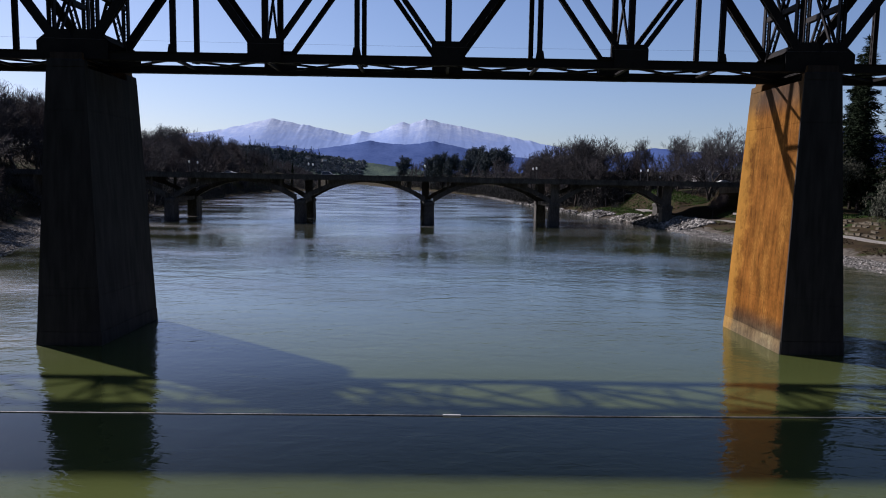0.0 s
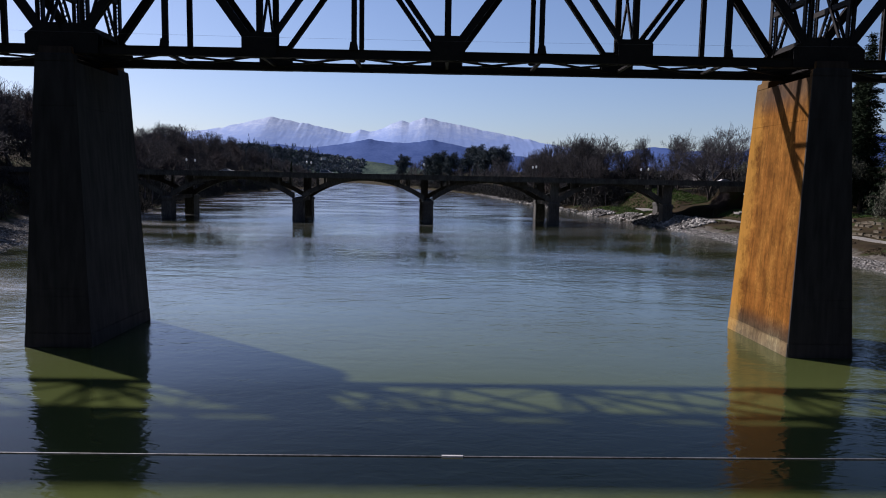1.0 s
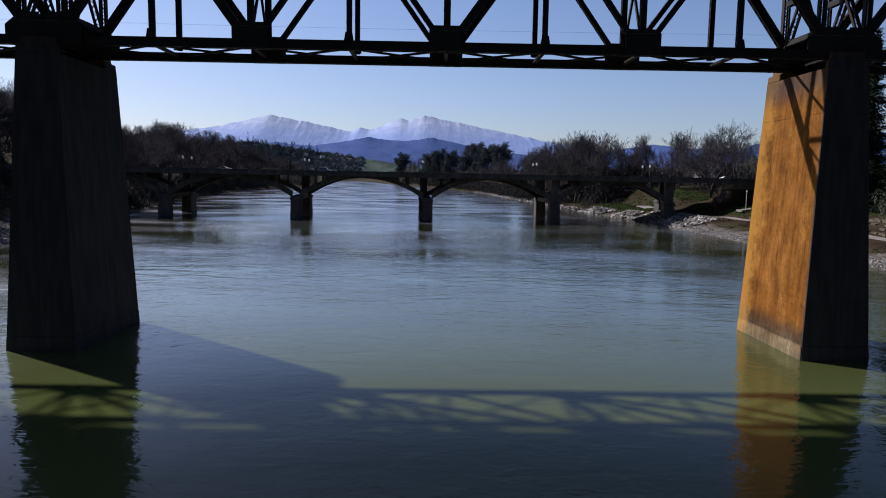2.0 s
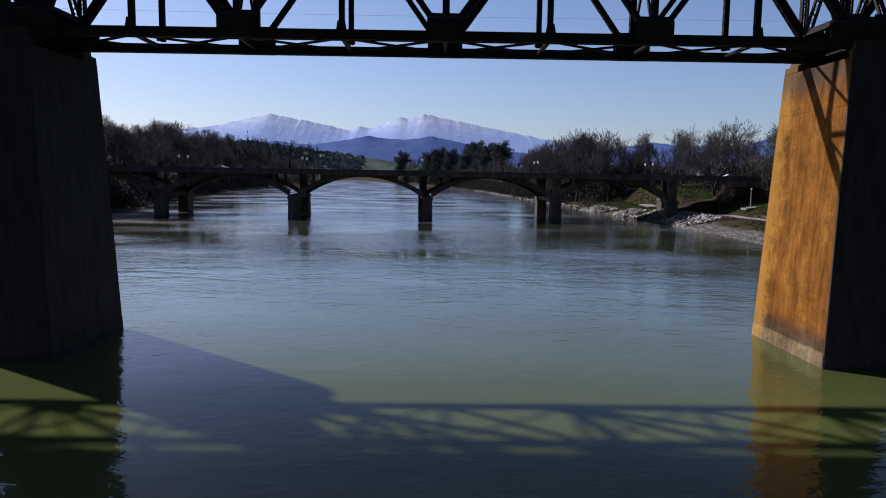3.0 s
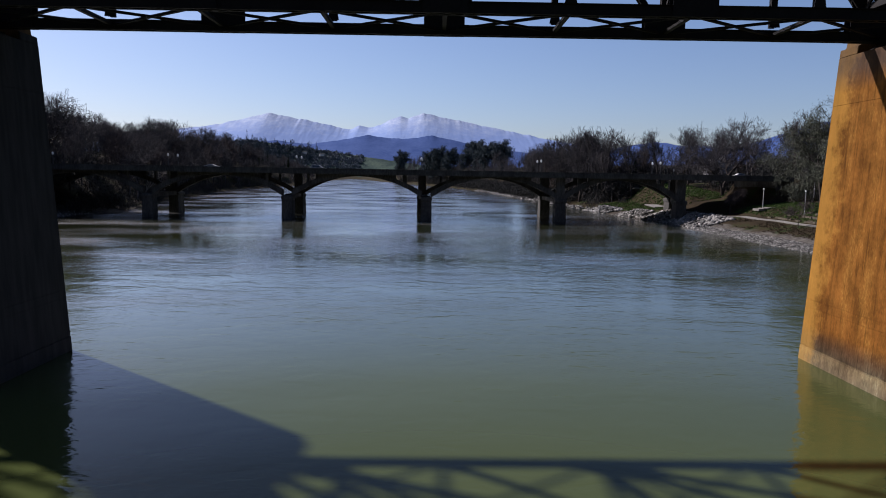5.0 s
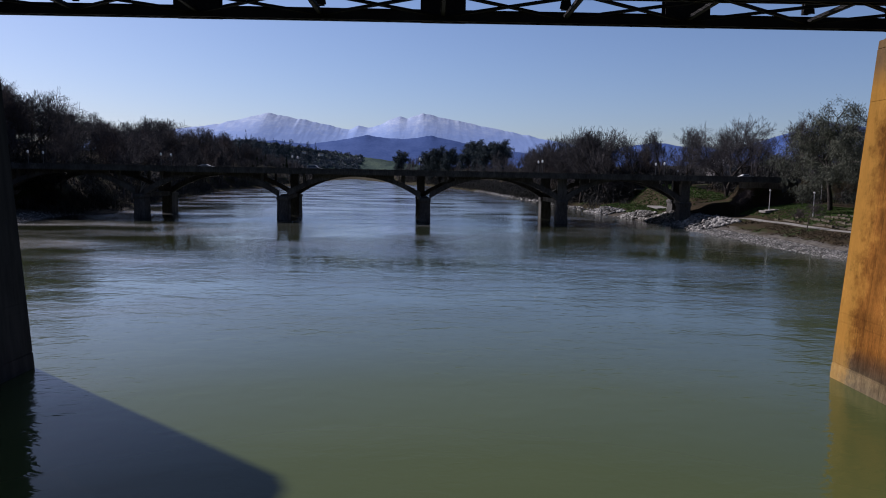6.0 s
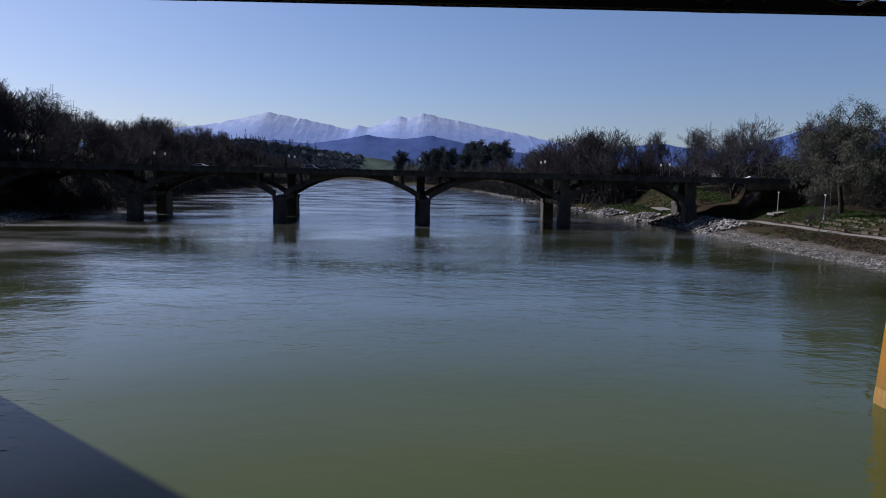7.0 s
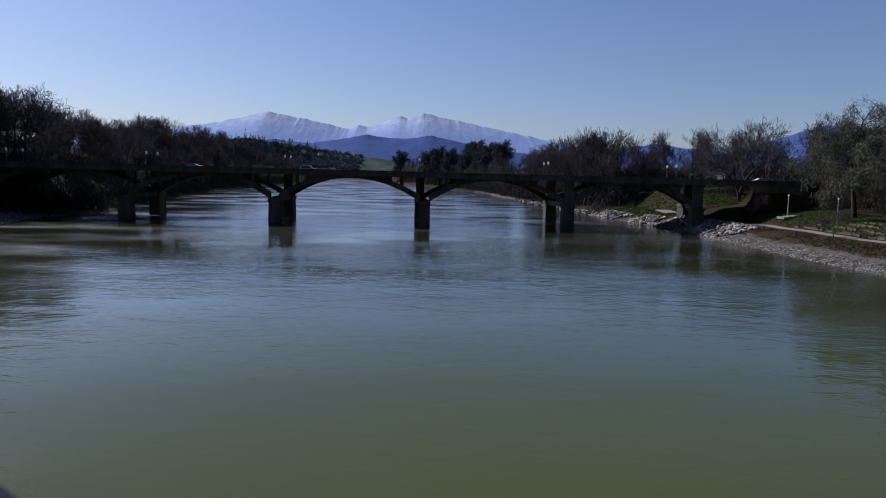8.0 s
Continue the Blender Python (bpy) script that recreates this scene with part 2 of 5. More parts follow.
DRY = material("dry_brown_brush", [(0.026, 0.021, 0.014), (0.062, 0.048, 0.031)], 0.4, 0.9, island=0.4)
GRASS = material("winter_grass", [(0.026, 0.048, 0.012), (0.056, 0.092, 0.026)], 0.4, 0.9, island=0.3)
WHITE_PAINT = material("white_enamel", [(0.30, 0.30, 0.29), (0.40, 0.40, 0.39)], 2.0, 0.5)
GLOBE = material("opal_globe", [(0.6, 0.6, 0.58), (0.7, 0.7, 0.68)], 2.0, 0.3)
POST_METAL = material("grey_post_metal", [(0.05, 0.052, 0.052), (0.09, 0.09, 0.088)], 2.0, 0.5, 0.4)
DARK_GLASS = material("dark_car_glass", [(0.01, 0.012, 0.014), (0.02, 0.022, 0.024)], 1.0, 0.08, spec=0.6)
TYRE = material("tyre_rubber", [(0.015, 0.015, 0.015), (0.03, 0.03, 0.03)], 4.0, 0.9)
CABLE = material("weathered_cable", [(0.06, 0.06, 0.06), (0.18, 0.18, 0.18)], 3.0, 0.6, 0.3)
# distance haze is painted into the next three base colours
HILL = material("hazed_hill", [(0.030, 0.056, 0.150), (0.050, 0.082, 0.195)], 0.012, 1.0, fine=6)
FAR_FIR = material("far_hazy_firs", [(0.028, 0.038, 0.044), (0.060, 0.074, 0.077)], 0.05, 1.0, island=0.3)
HAZY_WOOD = material("hazed_winter_wood", [(0.060, 0.072, 0.088), (0.13, 0.145, 0.15)], 0.05, 1.0, island=0.35)
HILL_NEAR = material("near_wooded_hill", [(0.016, 0.028, 0.026), (0.034, 0.052, 0.044), (0.058, 0.080, 0.058)], 0.02, 1.0, fine=8)


def snow_material():
    """Haze-blue wooded slopes that turn to streaked snow and bare rock with height."""
    m = material("hazed_snow_and_rock", [(0.205, 0.25, 0.36), (0.27, 0.32, 0.42), (0.36, 0.41, 0.48)], 0.020, 1.0, fine=5, stretch=(1, 0.5, 1))
    nt = m.node_tree
    bsdf = nt.nodes["Principled BSDF"]
    src = bsdf.inputs["Base Color"].links[0].from_socket
    co, sep = nt.nodes.new("ShaderNodeTexCoord"), nt.nodes.new("ShaderNodeSeparateXYZ")
    nt.links.new(co.outputs["Object"], sep.inputs[0])
    n = nt.nodes.new("ShaderNodeTexNoise")
    n.inputs["Scale"].default_value, n.inputs["Detail"].default_value = 0.025, 8
    nt.links.new(co.outputs["Object"], n.inputs[0])
    h = nt.nodes.new("ShaderNodeMath")
    h.operation = "MULTIPLY_ADD"
    h.inputs[1].default_value = 150
    nt.links.new(n.outputs[0], h.inputs[0])
    nt.links.new(sep.outputs["Z"], h.inputs[2])
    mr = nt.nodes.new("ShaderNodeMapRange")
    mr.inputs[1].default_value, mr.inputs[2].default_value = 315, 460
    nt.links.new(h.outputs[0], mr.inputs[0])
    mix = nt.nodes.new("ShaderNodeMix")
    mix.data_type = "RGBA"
    # distance haze painted in: blue lower slopes under snow with a blue cast
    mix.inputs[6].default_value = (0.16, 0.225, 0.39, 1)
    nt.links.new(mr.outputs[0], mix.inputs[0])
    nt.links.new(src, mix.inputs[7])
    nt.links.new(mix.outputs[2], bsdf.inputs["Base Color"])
    return m


SNOW = snow_material()


# ------------------------------------------------------------------ building helpers
def mesh_object(name, bm, mat, smooth=False):
    me = bpy.data.meshes.new(name)
    bm.to_mesh(me)
    bm.free()
    me.materials.append(mat)
    if smooth:
        me.polygons.foreach_set("use_smooth", [True] * len(me.polygons))
    return new(name, me)


def part(name, bm, mat, parent, label=""):
    ob = mesh_object(name, bm, mat)
    ob.parent = parent
    return tagged(ob, label)


def empty(name, at=(0, 0, 0)):
    e = new(name)
    e.location = at
    return e


def beam(bm, a, b, w, h, side=(0, 1, 0)):
    """A straight bar from a to b: w along side, h across it."""
    a, b = Vector(a), Vector(b)
    d = (b - a).normalized()
    s = Vector(side)
    s = (s - d * s.dot(d)).normalized()
    n = d.cross(s)
    vs = []
    for p in (a, b):
        for i, j in ((-1, -1), (1, -1), (1, 1), (-1, 1)):
            vs.append(bm.verts.new(p + s * (w / 2 * i) + n * (h / 2 * j)))
    for f in ((3, 2, 1, 0), (4, 5, 6, 7), (0, 1, 5, 4), (1, 2, 6, 5), (2, 3, 7, 6), (3, 0, 4, 7)):
        bm.faces.new([vs[k] for k in f])


def laced(bm, a, b, w, h, side=(0, 1, 0), step=0.7, bar=0.07):
    """A built-up member: two channels w apart along side, tied by zigzag lacing on both open faces."""
    a, b = Vector(a), Vector(b)
    d = (b - a).normalized()
    s = Vector(side)
    s = (s - d * s.dot(d)).normalized()
    n = d.cross(s)
    for k in (-1, 1):
        off = s * (k * (w / 2 - 0.02))
        beam(bm, a + off, b + off, 0.04, h, s)
        for e in (-1, 1):
            o2 = s * (k * (w / 2 - 0.06)) + n * (e * (h / 2 - 0.015))
            beam(bm, a + o2, b + o2, 0.12, 0.03, s)
    length = (b - a).length
    count = max(2, int(length / step))
    for e in (-1, 1):
        for i in range(count):
            k = 1 if i % 2 else -1
            p = a + d * (length * i / count) + s * (k * w / 2 * 0.85) + n * (e * h / 2)
            q = a + d * (length * (i + 1) / count) - s * (k * w / 2 * 0.85) + n * (e * h / 2)
            beam(bm, p, q, 0.016, bar, n)


def box(bm, x0, x1, y0, y1, z0, z1):
    beam(bm, ((x0 + x1) / 2, (y0 + y1) / 2, z0), ((x0 + x1) / 2, (y0 + y1) / 2, z1), y1 - y0, x1 - x0, (0, 1, 0))


def prism(bm, rings):
    """Closed solid through rings of equal count, bottom to top."""
    rows = [[bm.verts.new(p) for p in r] for r in rings]
    n = len(rows[0])
    for a, b in zip(rows, rows[1:]):
        for i in range(n):
            bm.faces.new((a[i], a[(i + 1) % n], b[(i + 1) % n], b[i]))
    bm.faces.new(rows[0][::-1])
    bm.faces.new(rows[-1])


def bevelled(bm, width):
    bmesh.ops.recalc_face_normals(bm, faces=bm.faces)
    bmesh.ops.bevel(bm, geom=[e for e in bm.edges if e.is_manifold and e.calc_face_angle(0) > 0.5], offset=width, segments=2, affect="EDGES")


def np_mesh(name, verts, faces, mat):
    """Mesh from arrays; faces all have the same number of corners."""
    me = bpy.data.meshes.new(name)
    verts, faces = np.asarray(verts, np.float32), np.asarray(faces, np.int32)
    me.vertices.add(len(verts))
    me.vertices.foreach_set("co", verts.ravel())
    k = faces.shape[1]
    me.loops.add(faces.size)
    me.loops.foreach_set("vertex_index", faces.ravel())
    me.polygons.add(len(faces))
    me.polygons.foreach_set("loop_start", np.arange(0, faces.size, k, dtype=np.int32))
    me.polygons.foreach_set("loop_total", np.full(len(faces), k, np.int32))
    me.update(calc_edges=True)
    me.validate()
    me.materials.append(mat)
    return me


# ------------------------------------------------------------------ land and water
SHORE_Y = [-400, 60, 105, 140, 180, 205, 221, 250, 331, 555, 790, 1200, 1900, 2500]
SHORE_R = [70, 67, 66.8, 65.4, 64.8, 65.2, 63, 60.5, 55, 43, 19, -66, -190, -270]
SHORE_L = [-66, -66, -68, -82, -99, -103, -96, -104, -122, -158, -150, -200, -275, -295]


def shore(y):
    return np.interp(y, SHORE_Y, SHORE_L), np.interp(y, SHORE_Y, SHORE_R)


def land(x, y):
    """Height of the ground without its small roughness."""
    left, right = shore(y)
    r, l = x - right, left - x
    bank = np.interp(r, [-12, 0, 5, 9, 13, 16.5, 22, 32, 50, 110, 300, 900], [-3.5, 0, 1.1, 2.3, 2.9, 3.1, 5.2, 6.4, 7.5, 10, 15, 34])
    hill = np.interp(y, [300, 500, 800, 1150], [1.0, 1.2, 1.3, 0.9]) * np.interp(l, [-12, 0, 8, 12, 18, 28, 45, 80, 300, 900], [-3.5, 0, 0.9, 2.0, 7.5, 13.0, 18.0, 22, 28, 46])
    bank = bank + np.clip(bank, 0, 8) * np.interp(y, [560, 800, 1200], [0.0, 1.4, 2.2])
    z = np.where(r > -12, bank, np.where(l > -12, hill, -3.5))
    band = np.where(x > 0, np.interp(y, [196.5, 200, 228, 240], [0, 1, 1, 0]), np.interp(y, [194, 199, 228, 240], [0, 1, 1, 0]))
    ramp = np.where(x > 0, np.interp(x, [78, 92, 97], [0, 5.0, 12.6]), 13.4 * np.interp(x, [-132, -119], [1, 0])) * band
    z = np.where(ramp > 0.3, np.maximum(z, ramp), z)
    lawn = np.interp(x, [73, 84, 300], [0, 8.8, 11]) * np.interp(y, [226, 233, 278, 305], [0, 0.75, 1.25, 0])
    z = np.where(lawn > 0.3, np.maximum(z, lawn), z)
    # added unseen hill behind the camera, keeps sky light off the pier fronts
    z = np.maximum(z, 115 * np.interp(y, [-95, -34], [1, 0]) - 4)
    rise = np.interp(y, [2350, 2500], [0, 1])
    return z * (1 - rise) + np.maximum(z, 6.0) * rise


def ground_height(x, y):
    z = float(land(np.float64(x), np.float64(y)))
    return z + (0.25 * noise.noise((x * 0.11, y * 0.11, 0)) + 1.2 * noise.noise((x * 0.012, y * 0.012, 3)) * min(1, max(0, z - 2) / 6) if z > 0.8 else 0.0)


def build_ground():
    xs = np.concatenate([[-4500, -3000, -2000, -1400, -1000, -750, -560, -430, -340, -280, -240], np.arange(-210, -60, 2.5), np.arange(-60, 36, 12), np.arange(36, 120, 1.5),
                         np.arange(125, 200, 5), [215, 245, 290, 350, 430, 560, 750, 1000, 1400, 2000, 3000, 4500]])
    ys = np.concatenate([[-900, -500, -300, -150, -130, -110, -90, -75, -60, -45, -38, 0, 40], np.arange(60, 260, 2.5), np.arange(260, 420, 8), np.arange(430, 1000, 25), np.arange(1000, 2600, 90), [2800, 3100, 3500, 4000, 4700]])
    verts = [(x, y, ground_height(x, y)) for y in ys for x in xs]
    n = len(xs)
    i, j = np.meshgrid(np.arange(len(ys) - 1), np.arange(n - 1), indexing="ij")
    a = (i * n + j).ravel()
    me = np_mesh("ground", verts, np.stack([a, a + 1, a + n + 1, a + n], 1), GROUND)
    me.polygons.foreach_set("use_smooth", [True] * len(me.polygons))
    tagged(new("ground", me), "river banks of gravel, winter grass and bare earth, and an added unseen hill downstream", "ground", kind="structure")
    bm = bmesh.new()
    for c in ((-520, -900), (260, -900), (260, 2700), (-520, 2700)):
        bm.verts.new((*c, 0))
    bm.faces.new(bm.verts)
    tagged(mesh_object("water", bm, WATER), "murky green river with small ripples", "water", kind="structure")


def ground_material():
    """Gravel by the water, grass and earth above it."""
    m = material("bank_ground", [(0.007, 0.007, 0.004), (0.024, 0.017, 0.010), (0.011, 0.026, 0.006)], 0.16, 0.95, bump=0.05, fine=14)
    nt = m.node_tree
    bsdf = nt.nodes["Principled BSDF"]
    src = bsdf.inputs["Base Color"].links[0].from_socket
    co = nt.nodes.new("ShaderNodeTexCoord")
    sep = nt.nodes.new("ShaderNodeSeparateXYZ")
    nt.links.new(co.outputs["Object"], sep.inputs[0])
    st = nt.nodes.new("ShaderNodeTexVoronoi")
    st.inputs["Scale"].default_value = 2.2
    nt.links.new(co.outputs["Object"], st.inputs[0])
    gr = nt.nodes.new("ShaderNodeValToRGB")
    gr.color_ramp.elements[0].color, gr.color_ramp.elements[1].color = (0.028, 0.025, 0.021, 1), (0.085, 0.079, 0.068, 1)
    bw = nt.nodes.new("ShaderNodeSeparateColor")
    nt.links.new(st.outputs["Color"], bw.inputs[0])
    nt.links.new(bw.outputs[0], gr.inputs[0])
    n = nt.nodes.new("ShaderNodeTexNoise")
    n.inputs["Scale"].default_value, n.inputs["Detail"].default_value = 0.2, 5
    nt.links.new(co.outputs["Object"], n.inputs[0])
    add = nt.nodes.new("ShaderNodeMath")
    add.operation = "MULTIPLY_ADD"
    add.inputs[1].default_value = 2.2
    nt.links.new(n.outputs[0], add.inputs[0])
    nt.links.new(sep.outputs["Z"], add.inputs[2])
    mr = nt.nodes.new("ShaderNodeMapRange")
    mr.inputs[1].default_value, mr.inputs[2].default_value = 2.3, 2.8
    nt.links.new(add.outputs[0], mr.inputs[0])
    mix = nt.nodes.new("ShaderNodeMix")
    mix.data_type = "RGBA"
    far = nt.nodes.new("ShaderNodeMapRange")
    far.inputs[1].default_value, far.inputs[2].default_value = 225, 265
    nt.links.new(sep.outputs["Y"], far.inputs[0])
    most = nt.nodes.new("ShaderNodeMath")
    most.operation = "MAXIMUM"
    nt.links.new(mr.outputs[0], most.inputs[0])
    nt.links.new(far.outputs[0], most.inputs[1])
    nt.links.new(most.outputs[0], mix.inputs[0])
    nt.links.new(gr.outputs[0], mix.inputs[6])
    nt.links.new(src, mix.inputs[7])
    nt.links.new(mix.outputs[2], bsdf.inputs["Base Color"])
    return m


GROUND = ground_material()
build_ground()


def ridge(name, label, peaks, depth_y, back, base, mat, x0, x1, rough, step, floor_z=0.0, relief_height=0.0):
    """A range of hills: the crest is the highest of sloping tents (x, z, fall to the left, fall to the right), roughened."""
    xs = np.arange(x0, x1 + 1, step)
    rows = 34
    verts = []
    tents = np.array([max(z - (fl if x < px else fr) * abs(x - px) for px, z, fl, fr in peaks) for x in xs])
    wide = np.hanning(int(rough * (16 if relief_height else 70) / step) | 1)
    pad = len(wide) // 2
    soft = np.convolve(np.pad(tents, pad, mode="edge"), wide / wide.sum(), mode="valid")
    for r in range(rows):
        u = r / (rows - 1)
        for x, sharp, smooth in zip(xs, tents, soft):
            crest = smooth + (sharp - smooth) * u ** 6
            crest += 0.5 * rough * noise.fractal((x / (rough * 5), 0.3, 7), 1.0, 2.0, 4) * u ** 12
            relief = noise.ridged_multi_fractal((x / (rough * 4), u * back / (rough * 12), 2), 0.9, 2.1, 5, 1.0, 2.0) - 1.2
            verts.append((x, depth_y + back * (u - 1), floor_z + max(0, crest - floor_z) * u ** 0.85 + (relief_height or 0.09 * rough) * relief * math.sin(math.pi * u) ** 0.7))
    n = len(xs)
    i, j = np.meshgrid(np.arange(rows - 1), np.arange(n - 1), indexing="ij")
    a = (i * n + j).ravel()
    me = np_mesh(name, verts, np.stack([a, a + 1, a + n + 1, a + n], 1), mat)
    return tagged(new(name, me), label, "mountain", kind="structure")


ridge("backdrop_mountain", "snow-covered mountain range far beyond the river, hazed blue in its colour", [(-1241, 322, 0.14, 0.2), (-1010, 383, 0.24, 0.19), (-820, 352, 0.2, 0.22), (-560, 300, 0.3, 0.4), (-465, 316, 0.5, 0.25), (-400, 304, 0.5, 0.4), (-211, 374, 0.38, 0.2), (-71, 393, 0.3, 0.19), (33, 374, 0.2, 0.31), (259, 315, 0.2, 0.36)],
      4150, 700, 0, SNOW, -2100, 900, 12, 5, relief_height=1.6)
ridge("backdrop_hill", "wooded foothills in front of the snow range, haze painted blue into them", [(-776, 176, 0.1, 0.1), (-450, 184, 0.15, 0.12), (-330, 208, 0.2, 0.13), (-180, 196, 0.1, 0.1), (-20, 210, 0.16, 0.2), (137, 180, 0.2, 0.24)],
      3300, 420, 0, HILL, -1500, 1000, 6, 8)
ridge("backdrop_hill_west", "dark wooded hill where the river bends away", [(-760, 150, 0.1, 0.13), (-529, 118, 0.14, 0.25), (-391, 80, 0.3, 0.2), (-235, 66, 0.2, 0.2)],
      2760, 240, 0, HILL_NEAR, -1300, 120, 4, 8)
ridge("backdrop_hill_east", "hill behind the trees of the bank, haze painted blue into it", [(1060, 176, 0.31, 0.1), (600, 115, 0.16, 0.14), (720, 108, 0.2, 0.2)],
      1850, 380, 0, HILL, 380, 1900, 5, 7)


# ------------------------------------------------------------------ railway bridge
TRUSS_Y = (50.95, 55.9)
ZB, ZT = 21.36, 30.6
CHORD = {TRUSS_Y[0]: (21.13, 21.73), TRUSS_Y[1]: (20.99, 21.56)}
PIER_X = (-82.7, -27.3, 28.2, 83.6)


def build_pier(cx, foot):
    thing = tagged(empty("bridge_pier", (cx, 0, 0)), "tall battered rust-washed concrete bridge pier with shade painted grey on two sides", "bridge pier", "piers of the railway bridge")
    lean = 0.049
    cy = 53.65

    def ring(z, extra=0.0):
        hx, hy = 2.44 - lean * z + extra, 4.8 - lean * z + extra
        far = cy + 5.3 - 0.025 * z + extra
        return [(-hx, cy - hy, z), (hx, cy - hy, z), (hx, far, z), (-hx, far, z)]

    bm = bmesh.new()
    prism(bm, [ring(foot - 2.0), ring(foot + 1.05)])
    bevelled(bm, 0.06)
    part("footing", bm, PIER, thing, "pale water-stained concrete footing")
    z, lifts = foot + 1.05, []
    for top in (3.7, 4.25, 17.3, 20.42):
        if top > z + 0.5:
            lifts.append((z, top))
            z = top
    for a, b in lifts:
        bm = bmesh.new()
        prism(bm, [ring(a + 0.002, -0.03), ring(b - 0.002, -0.03)])
        bevelled(bm, 0.014)
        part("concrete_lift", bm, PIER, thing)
    down, _, up, _ = ring(20.42, -0.03)
    hx = up[0]
    for y0, y1, step in ((down[1], 50.34, 0.12), (up[1], 56.5, -0.3)):
        bm = bmesh.new()
        prism(bm, [[(-w, ya, z), (w, ya, z), (w, y1, z), (-w, y1, z)] for w, ya, z in ((hx, y0, 20.42), (hx - 0.03, y0 + step * 0.1, 20.92), (hx - 0.22, y0 + step, 20.98), (hx - 0.26, y0 + step * 1.2, 21.5))])
        bevelled(bm, 0.03)
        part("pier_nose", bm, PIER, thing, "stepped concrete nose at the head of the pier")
    for y in TRUSS_Y:
        bm = bmesh.new()
        prism(bm, [[(-.9, y - .55, 20.41), (.9, y - .55, 20.41), (.9, y + .55, 20.41), (-.9, y + .55, 20.41)],
                   [(-.8, y - .5, 20.6), (.8, y - .5, 20.6), (.8, y + .5, 20.6), (-.8, y + .5, 20.6)],
                   [(-.35, y - .45, 20.86), (.35, y - .45, 20.86), (.35, y + .45, 20.86), (-.35, y + .45, 20.86)]])
        part("bearing", bm, STEEL, thing, "dark steel bridge bearing")


for px in PIER_X:
    build_pier(px, 0.0 if abs(px) < 60 else 2.0)


